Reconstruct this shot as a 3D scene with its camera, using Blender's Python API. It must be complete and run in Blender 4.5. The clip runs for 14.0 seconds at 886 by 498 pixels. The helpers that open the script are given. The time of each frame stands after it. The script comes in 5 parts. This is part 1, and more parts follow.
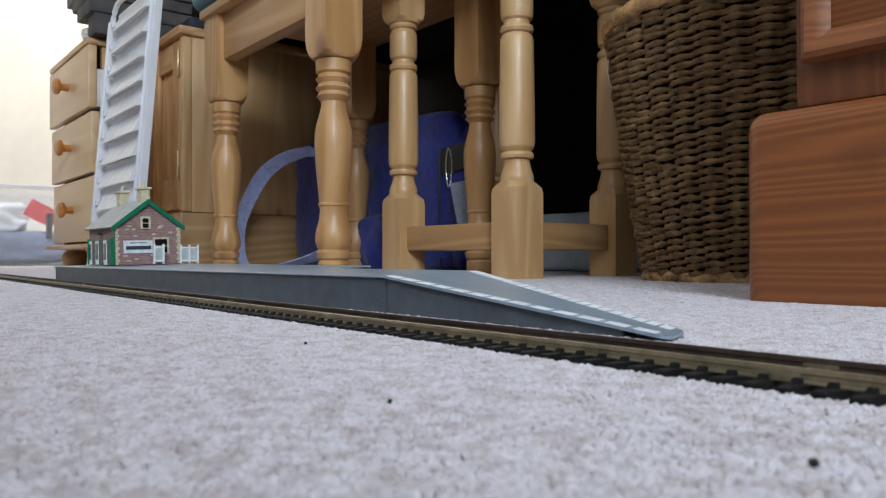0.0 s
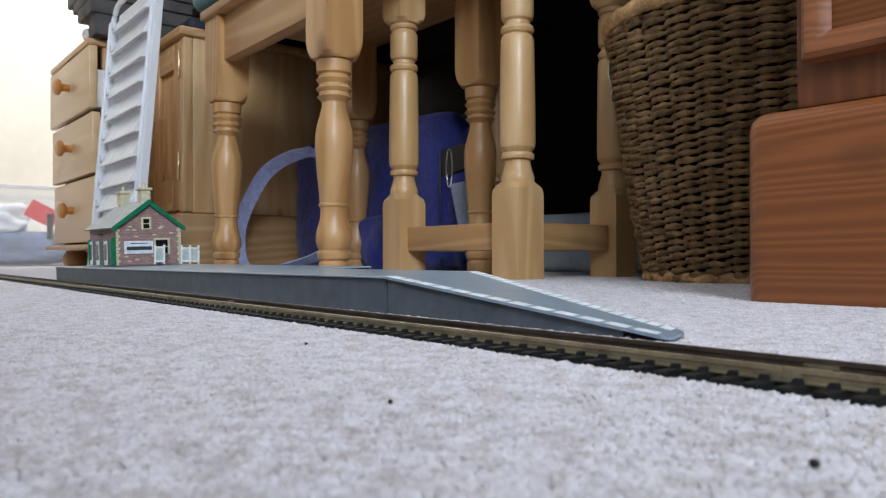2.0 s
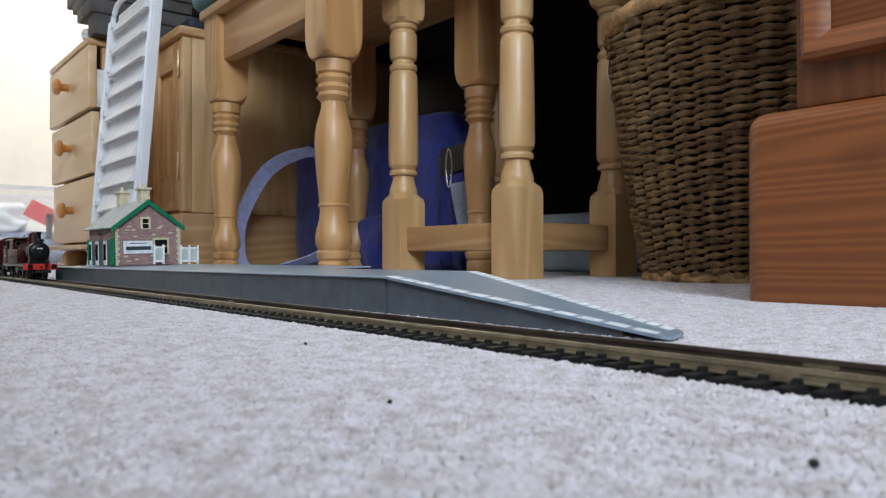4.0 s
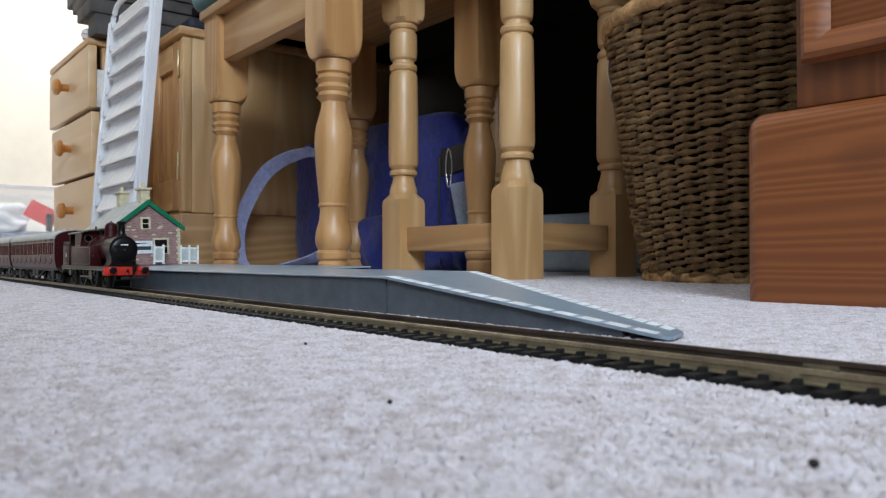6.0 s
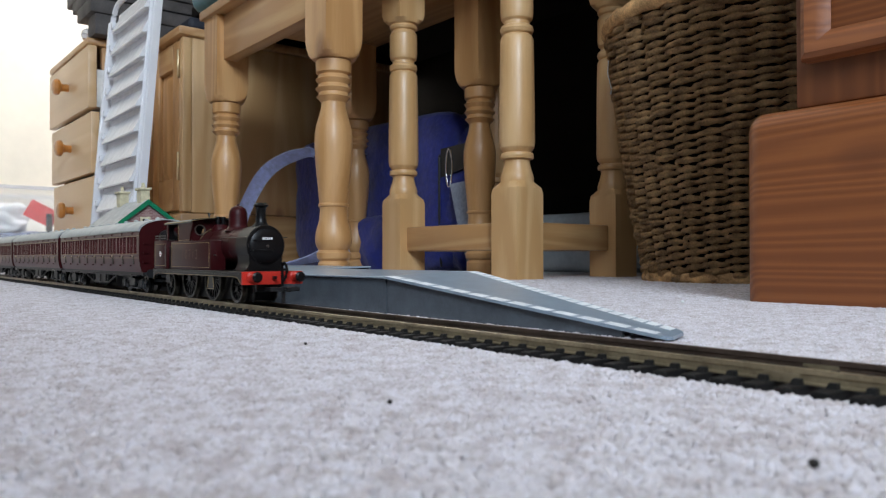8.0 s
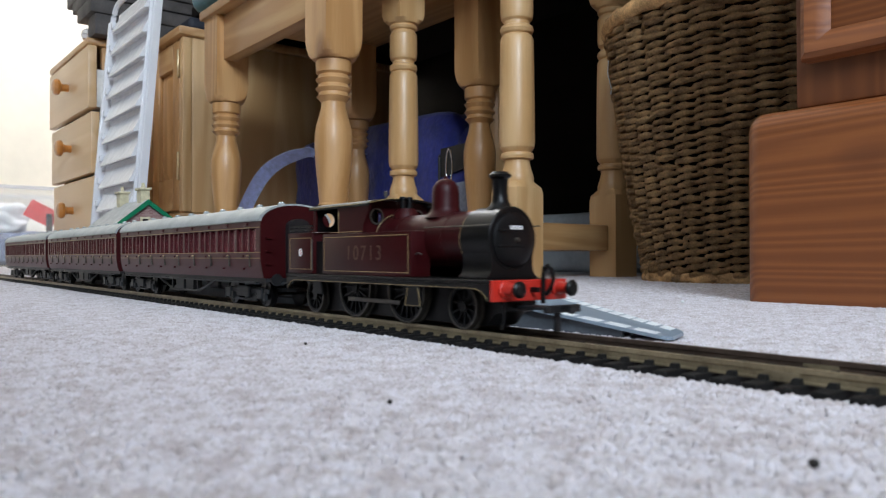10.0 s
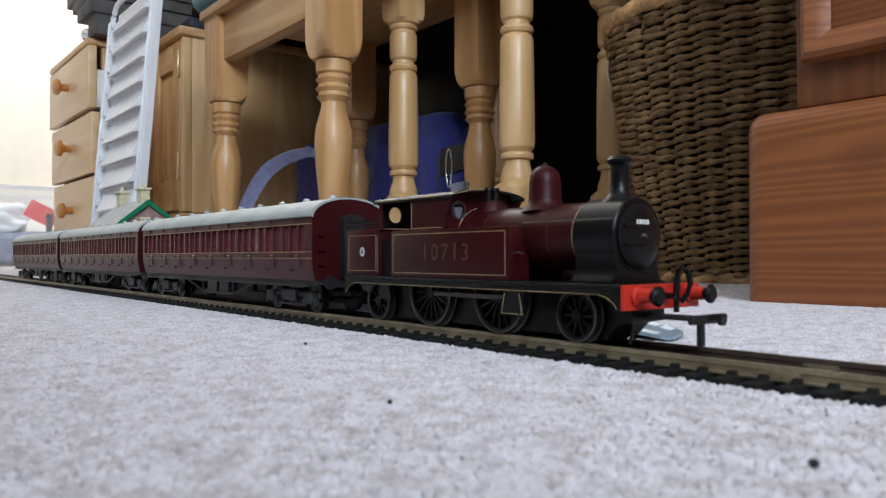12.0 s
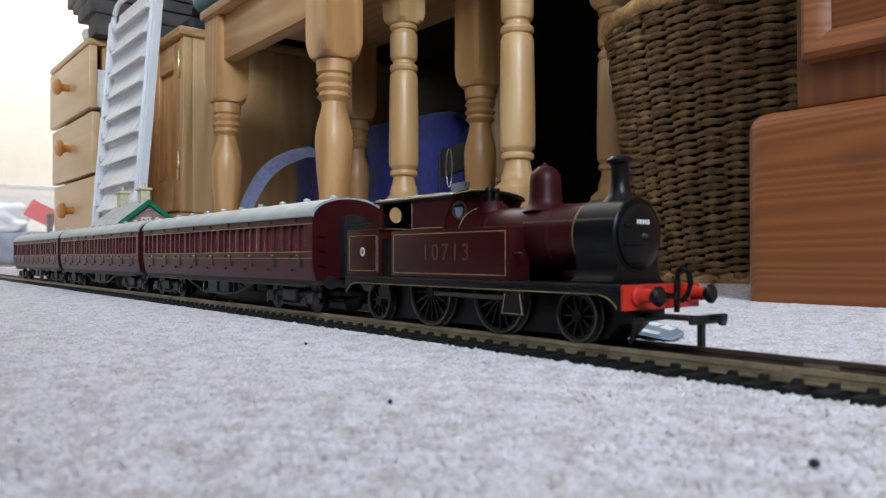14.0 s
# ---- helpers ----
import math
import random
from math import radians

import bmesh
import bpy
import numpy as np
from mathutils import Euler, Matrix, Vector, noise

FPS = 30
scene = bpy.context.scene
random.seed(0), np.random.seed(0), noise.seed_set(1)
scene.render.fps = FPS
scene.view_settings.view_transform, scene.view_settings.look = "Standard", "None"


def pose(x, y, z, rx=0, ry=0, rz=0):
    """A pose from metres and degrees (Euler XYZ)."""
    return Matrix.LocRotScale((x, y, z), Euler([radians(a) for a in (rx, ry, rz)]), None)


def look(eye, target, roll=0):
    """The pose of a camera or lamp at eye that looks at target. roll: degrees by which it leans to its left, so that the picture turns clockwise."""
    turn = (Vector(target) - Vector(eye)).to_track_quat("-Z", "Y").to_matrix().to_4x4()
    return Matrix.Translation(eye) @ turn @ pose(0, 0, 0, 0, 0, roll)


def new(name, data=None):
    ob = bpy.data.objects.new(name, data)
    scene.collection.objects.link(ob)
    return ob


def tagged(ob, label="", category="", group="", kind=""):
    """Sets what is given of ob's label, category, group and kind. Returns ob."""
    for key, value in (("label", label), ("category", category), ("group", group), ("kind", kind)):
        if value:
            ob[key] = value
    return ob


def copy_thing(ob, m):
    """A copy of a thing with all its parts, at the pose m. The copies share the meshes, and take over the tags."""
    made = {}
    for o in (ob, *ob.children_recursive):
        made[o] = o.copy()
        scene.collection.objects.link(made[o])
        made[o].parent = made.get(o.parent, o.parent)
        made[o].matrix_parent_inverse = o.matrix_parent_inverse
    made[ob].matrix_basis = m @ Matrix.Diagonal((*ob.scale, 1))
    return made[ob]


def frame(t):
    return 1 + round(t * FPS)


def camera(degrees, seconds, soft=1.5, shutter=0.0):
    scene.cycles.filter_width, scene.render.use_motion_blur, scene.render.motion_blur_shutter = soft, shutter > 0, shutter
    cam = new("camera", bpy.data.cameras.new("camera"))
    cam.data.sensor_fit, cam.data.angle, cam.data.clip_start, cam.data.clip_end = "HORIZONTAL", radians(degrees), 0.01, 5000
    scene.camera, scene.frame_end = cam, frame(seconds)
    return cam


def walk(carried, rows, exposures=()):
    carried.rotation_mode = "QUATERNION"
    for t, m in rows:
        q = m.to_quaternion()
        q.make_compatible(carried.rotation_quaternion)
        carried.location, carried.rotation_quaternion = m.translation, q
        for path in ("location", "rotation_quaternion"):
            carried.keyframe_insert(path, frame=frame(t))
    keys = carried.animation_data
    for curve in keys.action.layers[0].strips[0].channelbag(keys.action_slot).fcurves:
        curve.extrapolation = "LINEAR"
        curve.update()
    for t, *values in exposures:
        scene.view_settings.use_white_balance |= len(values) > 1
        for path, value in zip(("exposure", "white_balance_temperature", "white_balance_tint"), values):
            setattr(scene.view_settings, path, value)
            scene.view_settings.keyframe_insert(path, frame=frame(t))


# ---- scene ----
cam = camera(60.77, 14.0, soft=1.1, shutter=0.5)
EYE = Vector((0.1396, -0.1681, 0.0291))
# the tripod is nudged a little on the carpet: seconds, yaw, pitch in hundredths of a degree
NUDGE = [(0.0, 0, -4), (0.5, 0, 0), (1.0, 6, 2), (1.5, 7, 7), (2.0, 4, 0), (2.5, -2, -8), (3.0, -3, -8), (3.4, -2, -6),
         (4.2, 0, 0), (5.4, 0, 0), (8.0, 0, 0), (10.5, 0, 0), (12.6, 0, 0), (13.0, 5, 1), (13.5, 8, 6), (14.0, 3, 0)]
walk(cam, [(t, pose(*EYE, 90.591 + p / 100, 0.06, 51.373 + y / 100)) for t, y, p in NUDGE],
     exposures=[(0.0, 0.12), (1.5, 0.25), (8.0, 0.25), (10.5, 0.31), (14.0, 0.31)])
cam.data.dof.use_dof, cam.data.dof.focus_distance, cam.data.dof.aperture_fstop = True, 0.46, 34.0

# ---- daylight: a cloudy sky, an east window and two added lamps ----
world = bpy.data.worlds.new("sky")
scene.world = world
world.use_nodes = True
wn = world.node_tree.nodes
sky = wn.new("ShaderNodeTexSky")
sky.sky_type, sky.sun_disc, sky.sun_elevation, sky.sun_rotation = "NISHITA", False, radians(42), radians(200)
wn["Background"].inputs["Strength"].default_value = 0.1
world.node_tree.links.new(sky.outputs[0], wn["Background"].inputs["Color"])


def area_lamp(name, m, w, h, watts, colour):
    lamp = bpy.data.lights.new(name, "AREA")
    lamp.shape, lamp.size, lamp.size_y, lamp.energy, lamp.color = "RECTANGLE", w, h, watts, colour
    ob = new(name, lamp)
    ob.matrix_world = m
    return ob


ROOM = (-2.95, 2.1, -2.3, 1.12, 2.4)  # x0, x1, y0, y1, height
area_lamp("window_light_east", look((ROOM[1] - 0.02, -1.2, 1.67), (-0.4, -0.05, 0.35)), 1.0, 1.05, 75, (0.745, 0.865, 1.0))
# Unseen lamp, added to brighten the west wall.
area_lamp("window_light_north", look((-2.45, ROOM[3] - 0.02, 1.67), (-2.5, 0, 1.2)), 0.8, 1.05, 37, (0.93, 0.95, 1.0))
# Unseen fill lamp, added for the basket, the pine unit and the carpet.
area_lamp("window_light_south", look((0.7, ROOM[2] + 0.02, 1.67), (-0.2, 0, 0.6)), 1.2, 1.05, 8.5, (0.75, 0.87, 1.0))


# ---- materials ----
def mat(name, colour, rough=0.5, metal=0.0, var=0.12, scale=30.0, bump=0.0, bscale=200.0, coat=0.0, squash=(1, 1, 1), dark=None,
        emission=0.0, alpha=1.0, trans=0.0, spec=0.5, sheen=0.0, ior=1.45):
    m = bpy.data.materials.new(name)
    m.use_nodes = True
    n, l = m.node_tree.nodes, m.node_tree.links
    b = n["Principled BSDF"]
    b.inputs["Roughness"].default_value, b.inputs["Metallic"].default_value = rough, metal
    b.inputs["Coat Weight"].default_value, b.inputs["Coat Roughness"].default_value = coat, 0.12
    b.inputs["Transmission Weight"].default_value, b.inputs["IOR"].default_value = trans, ior
    b.inputs["Specular IOR Level"].default_value = spec
    b.inputs["Sheen Weight"].default_value = sheen
    tc, mp = n.new("ShaderNodeTexCoord"), n.new("ShaderNodeMapping")
    mp.inputs["Scale"].default_value = squash
    l.new(tc.outputs["Object"], mp.inputs[0])
    big, fine = n.new("ShaderNodeTexNoise"), n.new("ShaderNodeTexNoise")
    big.inputs["Scale"].default_value, fine.inputs["Scale"].default_value = scale, scale * 7.3
    big.inputs["Detail"].default_value, fine.inputs["Detail"].default_value = 4, 3
    l.new(mp.outputs[0], big.inputs["Vector"]), l.new(mp.outputs[0], fine.inputs["Vector"])
    add = n.new("ShaderNodeMath")
    add.operation = "MULTIPLY_ADD"
    add.inputs[1].default_value = 0.45
    l.new(fine.outputs[0], add.inputs[0]), l.new(big.outputs[0], add.inputs[2])
    ramp = n.new("ShaderNodeValToRGB")
    c = Vector(colour)
    lo = Vector(dark) if dark else c * (1 - var * 2)
    hi = c * (1 + var)
    ramp.color_ramp.elements[0].position, ramp.color_ramp.elements[1].position = 0.5, 0.95
    ramp.color_ramp.elements[0].color, ramp.color_ramp.elements[1].color = (*lo, 1), (*[min(v, 0.95) for v in hi], 1)
    l.new(add.outputs[0], ramp.inputs[0]), l.new(ramp.outputs[0], b.inputs["Base Color"])
    if bump:
        bn, bp = n.new("ShaderNodeTexNoise"), n.new("ShaderNodeBump")
        bn.inputs["Scale"].default_value, bn.inputs["Detail"].default_value = bscale, 4
        bp.inputs["Strength"].default_value, bp.inputs["Distance"].default_value = bump, 0.3 / bscale
        l.new(mp.outputs[0], bn.inputs["Vector"]), l.new(bn.outputs[0], bp.inputs["Height"]), l.new(bp.outputs[0], b.inputs["Normal"])
    return m


def wood(name, light, dark, knot, grain="z", ring=26.0, rough=0.40, coat=0.22, pull=0.07):
    """Varnished pine: growth rings drawn out along the grain, fine fibres, a few knots and dull patches."""
    m = bpy.data.materials.new(name)
    m.use_nodes = True
    n, l = m.node_tree.nodes, m.node_tree.links
    b = n["Principled BSDF"]
    tc, mp, oi = n.new("ShaderNodeTexCoord"), n.new("ShaderNodeMapping"), n.new("ShaderNodeObjectInfo")
    mp.inputs["Scale"].default_value = {"z": (1, 1, pull), "x": (pull, 1, 1), "y": (1, pull, 1)}[grain]
    off = n.new("ShaderNodeVectorMath")
    off.operation = "MULTIPLY_ADD"
    off.inputs[1].default_value = (3, 3, 3)
    l.new(oi.outputs["Random"], off.inputs[0]), l.new(tc.outputs["Object"], off.inputs[2])
    l.new(off.outputs[0], mp.inputs[0])
    warp = n.new("ShaderNodeTexNoise")
    warp.inputs["Scale"].default_value, warp.inputs["Detail"].default_value = 9, 2
    l.new(mp.outputs[0], warp.inputs["Vector"])
    rings = n.new("ShaderNodeMath")
    rings.operation = "MULTIPLY"
    rings.inputs[1].default_value = ring
    l.new(warp.outputs[0], rings.inputs[0])
    saw = n.new("ShaderNodeMath")
    saw.operation = "PINGPONG"
    saw.inputs[1].default_value = 1.0
    l.new(rings.outputs[0], saw.inputs[0])
    fibre = n.new("ShaderNodeTexNoise")
    fibre.inputs["Scale"].default_value, fibre.inputs["Detail"].default_value = 420, 3
    l.new(mp.outputs[0], fibre.inputs["Vector"])
    mix = n.new("ShaderNodeMath")
    mix.operation = "MULTIPLY_ADD"
    mix.inputs[1].default_value = 0.55
    l.new(fibre.outputs[0], mix.inputs[0]), l.new(saw.outputs[0], mix.inputs[2])
    ramp = n.new("ShaderNodeValToRGB")
    ramp.color_ramp.elements[0].position, ramp.color_ramp.elements[1].position = 0.42, 1.0
    ramp.color_ramp.elements[0].color, ramp.color_ramp.elements[1].color = (*light, 1), (*dark, 1)
    l.new(mix.outputs[0], ramp.inputs[0])
    vor = n.new("ShaderNodeTexVoronoi")
    vor.inputs["Scale"].default_value = 7
    kmap = n.new("ShaderNodeMapping")
    kmap.inputs["Scale"].default_value = {"z": (1, 1, 0.6), "x": (0.6, 1, 1), "y": (1, 0.6, 1)}[grain]
    l.new(off.outputs[0], kmap.inputs[0]), l.new(kmap.outputs[0], vor.inputs["Vector"])
    kr = n.new("ShaderNodeMapRange")
    kr.inputs["From Min"].default_value, kr.inputs["From Max"].default_value = 0.05, 0.12
    kr.inputs["To Min"].default_value, kr.inputs["To Max"].default_value = 0.75, 0.0
    l.new(vor.outputs["Distance"], kr.inputs["Value"])
    kmix = n.new("ShaderNodeMix")
    kmix.data_type = "RGBA"
    kmix.inputs["B"].default_value = (*knot, 1)
    l.new(kr.outputs[0], kmix.inputs["Factor"]), l.new(ramp.outputs[0], kmix.inputs["A"]), l.new(kmix.outputs["Result"], b.inputs["Base Color"])
    bp = n.new("ShaderNodeBump")
    bp.inputs["Strength"].default_value, bp.inputs["Distance"].default_value = 0.25, 0.0004
    l.new(mix.outputs[0], bp.inputs["Height"]), l.new(bp.outputs[0], b.inputs["Normal"])
    rr = n.new("ShaderNodeMapRange")
    rr.inputs["To Min"].default_value, rr.inputs["To Max"].default_value = rough - 0.08, rough + 0.12
    l.new(warp.outputs[0], rr.inputs["Value"]), l.new(rr.outputs[0], b.inputs["Roughness"])
    b.inputs["Coat Weight"].default_value, b.inputs["Coat Roughness"].default_value = coat, 0.28
    return m


PINE_Z = wood("honey_pine_upright", (0.58, 0.325, 0.135), (0.47, 0.240, 0.085), (0.20, 0.08, 0.03), "z", ring=20)
PINE_X = wood("honey_pine_level", (0.53, 0.315, 0.14), (0.43, 0.225, 0.085), (0.15, 0.05, 0.02), "x")
PINE_Y = wood("honey_pine_deep", (0.52, 0.31, 0.14), (0.42, 0.23, 0.09), (0.15, 0.05, 0.02), "y")
PALE_Z = wood("pale_pine_upright", (0.65, 0.415, 0.200), (0.56, 0.325, 0.135), (0.20, 0.07, 0.03), "z", ring=18)
ORANGE_X = wood("antique_pine_level", (0.275, 0.088, 0.0235), (0.205, 0.061, 0.0160), (0.10, 0.030, 0.012), "x", ring=110, rough=0.48, coat=0.10, pull=0.04)
ORANGE_Z = wood("antique_pine_upright", (0.215, 0.072, 0.021), (0.17, 0.052, 0.015), (0.12, 0.035, 0.013), "z", ring=60, rough=0.5, coat=0.08, pull=0.03)
# Near-black, so the boards carry the kneehole's shade in their colour.
KNEEHOLE_DARK = mat("kneehole_shade_board", (0.010, 0.0075, 0.0065), 0.75, squash=(0.1, 1, 1), spec=0.15)
CREAM = mat("cream_wall_paint", (0.88, 0.81, 0.68), 0.9, var=0.03, scale=4, bump=0.15, bscale=300)
DRAWER_WOOD = wood("smooth_drawer_veneer", (0.62, 0.42, 0.235), (0.57, 0.37, 0.19), (0.45, 0.25, 0.12), "x", ring=10, pull=0.03, coat=0.2)
BLOCKER_DARK = mat("dark_blocker_paint", (0.05, 0.04, 0.033), 0.9, var=0.05, scale=4)
# Unseen walls are darkened to this taupe to cut the bounce light.
TAUPE = mat("taupe_bounce_cut", (0.16, 0.14, 0.125), 0.9, var=0.04, scale=4, bump=0.15, bscale=300)
WHITE = mat("white_ceiling_paint", (0.82, 0.81, 0.78), 0.9, var=0.03, scale=3)
CARPET = mat("oatmeal_carpet", (0.61, 0.585, 0.59), 0.95, var=0.16, scale=26, bump=0.6, bscale=900, sheen=0.3, spec=0.1)
BLACK = mat("black_plastic", (0.012, 0.012, 0.013), 0.45, scale=300)
SLEEPER = mat("black_sleeper_plastic", (0.008, 0.0075, 0.0075), 0.6, scale=500, bump=0.3, bscale=900, spec=0.3)
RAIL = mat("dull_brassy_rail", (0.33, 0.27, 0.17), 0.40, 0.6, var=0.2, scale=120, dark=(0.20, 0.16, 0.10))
# Same metal as the near rail; the brown puts its shade into the colour.
RAIL_SHADED = mat("shaded_far_rail", (0.115, 0.080, 0.060), 0.5, 0.5, var=0.2, scale=120)


# ---- mesh helpers ----
def box(bm, x0, x1, y0, y1, z0, z1, bev=0.0, seg=2):
    t = bmesh.new()
    bmesh.ops.create_cube(t, size=1, matrix=Matrix.Translation(((x0 + x1) / 2, (y0 + y1) / 2, (z0 + z1) / 2)) @ Matrix.Diagonal((x1 - x0, y1 - y0, z1 - z0, 1)))
    if bev:
        bmesh.ops.bevel(t, geom=t.edges[:], offset=bev, segments=seg, profile=0.5, affect="EDGES", clamp_overlap=True)
    merge(bm, t)
    return bm


def merge(bm, t, m=None):
    me = bpy.data.meshes.new("tmp")
    t.to_mesh(me)
    t.free()
    if m:
        me.transform(m)
    bm.from_mesh(me)
    bpy.data.meshes.remove(me)


def rings(bm, loops, close=True, caps=True):
    """Skins a list of equal loops of points."""
    vs = [[bm.verts.new(p) for p in lp] for lp in loops]
    k = len(vs[0])
    for a, b in zip(vs, vs[1:]):
        for i in range(k if close else k - 1):
            bm.faces.new((a[i], a[(i + 1) % k], b[(i + 1) % k], b[i]))
    if caps:
        bm.faces.new(vs[0][::-1]), bm.faces.new(vs[-1])
    return bm


def lathe(bm, prof, seg=32, m=Matrix(), square=None):
    """prof: rows of height and radius; square: half the side of the squared stock that the turning was cut from."""
    loops = []
    for z, r in prof:
        lp = []
        for i in range(seg):
            a = 2 * math.pi * i / seg
            rr = min(r, square / max(abs(math.cos(a)), abs(math.sin(a)))) if square else r
            lp.append(m @ Vector((rr * math.cos(a), rr * math.sin(a), z)))
        loops.append(lp)
    return rings(bm, loops)


def prism(bm, pts, axis, a, b):
    """pts: an outline in the two other axes (in order x, y, z without axis), drawn out from a to b."""
    def at(p, v):
        q = list(p)
        q.insert("xyz".index(axis), v)
        return q
    return rings(bm, [[at(p, a) for p in pts], [at(p, b) for p in pts]])


def tube(bm, path, r, seg=8, flat=1.0):
    loops = []
    path = [Vector(p) for p in path]
    for i, p in enumerate(path):
        d = (path[min(i + 1, len(path) - 1)] - path[max(i - 1, 0)]).normalized()
        u = d.cross((0, 0, 1) if abs(d.z) < 0.9 else (0, 1, 0)).normalized()
        v = u.cross(d)
        loops.append([p + r * (math.cos(2 * math.pi * k / seg) * u + flat * math.sin(2 * math.pi * k / seg) * v) for k in range(seg)])
    return rings(bm, loops)


def part(name, bm, material, parent=None, label="", smooth=35.0):
    me = bpy.data.meshes.new(name)
    bmesh.ops.recalc_face_normals(bm, faces=bm.faces)
    bm.to_mesh(me)
    bm.free()
    me.materials.append(material)
    if smooth:
        me.shade_smooth()
        me.set_sharp_from_angle(angle=radians(smooth))
    ob = new(name, me)
    if parent:
        ob.parent = parent
    if label:
        ob["label"] = label
    return ob


def B(*a, **k):
    return box(bmesh.new(), *a, **k)


def empty(name, m, label, category, group=""):
    ob = new(name)
    ob.empty_display_size = 0.05
    ob.matrix_world = m
    return tagged(ob, label, category, group)


def setting(name, bm, material, label, category=""):
    return tagged(part(name, bm, material, None, smooth=0), label, category, kind="structure")


# ---- room ----
X0, X1, Y0, Y1, HT = ROOM
setting("floor", B(X0, X1, Y0, Y1, -0.1, 0.0), CARPET, "oatmeal wool carpet backing over the whole floor")
setting("ceiling", B(X0 - 0.1, X1 + 0.1, Y0 - 0.1, Y1 + 0.1, HT, HT + 0.1), WHITE, "plain white painted ceiling")
setting("wall_west", B(X0 - 0.1, X0, Y0, Y1, -0.1, HT), CREAM, "plain cream painted wall in bright daylight")


def wall_with_opening(name, axis, at, lo, hi, w0, w1, out, paint=None):
    """A wall with one opening between w0 and w1 along it."""
    bm = bmesh.new()
    a, b = sorted((at, at + out))
    for p0, p1, z0, z1 in ((lo, w0, -0.1, HT), (w1, hi, -0.1, HT), (w0, w1, -0.1, 1.12), (w0, w1, 2.22, HT)):
        box(bm, *((p0, p1, a, b) if axis == "x" else (a, b, p0, p1)), z0, z1)
    setting(name, bm, paint or CREAM, "unseen wall, darkened to taupe to cut bounce light, with an opening" if paint else "plain cream painted wall with an opening for an added lamp")


# The south opening is added for the fill lamp.
wall_with_opening("wall_south", "x", Y0, X0 - 0.1, X1 + 0.1, 0.08, 1.32, -0.1, TAUPE)
# Unseen low block, added to keep light off the train's near side.
setting("wall_low", B(-0.9, 1.0, -0.46, -0.36, 0.0, 0.31), BLOCKER_DARK, "added low dark brown block that shades the track, out of view")
wall_with_opening("wall_north", "x", Y1, X0 - 0.1, X1 + 0.1, -2.86, -2.04, 0.1)
wall_with_opening("wall_east", "y", X1, Y0, Y1, -1.72, -0.68, 0.1, TAUPE)


# ---- carpet pile ----
def pile(name, x0, x1, y0, y1, pitch, height, seed, hole=None):
    rng = np.random.default_rng(seed)
    nx, ny = int((x1 - x0) / pitch), int((y1 - y0) / pitch)
    gx, gy = np.meshgrid(np.arange(nx), np.arange(ny))
    c = np.stack([x0 + (gx.ravel() + rng.random(nx * ny)) * pitch, y0 + (gy.ravel() + rng.random(nx * ny)) * pitch], 1)
    if hole:
        c = c[~((c[:, 0] > hole[0]) & (c[:, 0] < hole[1]) & (c[:, 1] > hole[2]) & (c[:, 1] < hole[3]))]
    # the pile lies flat under the track
    clump = 0.5 + 0.25 * (np.sin(c[:, 0] * 900 + 2 * np.sin(c[:, 1] * 410)) + np.sin(c[:, 1] * 760 + 2 * np.sin(c[:, 0] * 530)))
    h = height * (0.70 + 0.25 * rng.random(len(c)) + 0.35 * clump) * np.where(np.abs(c[:, 1]) < 0.0172, 0.12, 1.0)
    n = len(c)
    a0 = rng.random(n) * 6.283
    r = pitch * (0.62 + 0.4 * rng.random(n))
    lean = (rng.random((n, 2)) - 0.5) * height * 0.9
    v = np.zeros((n, 7, 3))
    for k in range(3):
        a = a0 + k * 2.094
        v[:, k] = np.stack([c[:, 0] + r * np.cos(a), c[:, 1] + r * np.sin(a), np.full(n, -0.0005)], 1)
        v[:, 3 + k] = np.stack([c[:, 0] + lean[:, 0] * 0.5 + r * 1.05 * np.cos(a + 0.6), c[:, 1] + lean[:, 1] * 0.5 + r * 1.05 * np.sin(a + 0.6), h * 0.62], 1)
    v[:, 6] = np.stack([c[:, 0] + lean[:, 0], c[:, 1] + lean[:, 1], h], 1)
    f0 = np.array([[0, 1, 4, 3], [1, 2, 5, 4], [2, 0, 3, 5], [3, 4, 6, 6], [4, 5, 6, 6], [5, 3, 6, 6]])
    quads = (f0[:3][None] + np.arange(n)[:, None, None] * 7).reshape(-1, 4)
    tris = (f0[3:, :3][None] + np.arange(n)[:, None, None] * 7).reshape(-1, 3)
    me = bpy.data.meshes.new(name)
    me.from_pydata(v.reshape(-1, 3), [], quads.tolist() + tris.tolist())
    me.shade_smooth()
    me.materials.append(CARPET_PILE)
    ob = new(name, me)
    return tagged(ob, "soft oatmeal and grey carpet pile, flecked with brown", "carpet pile", kind="stuff")


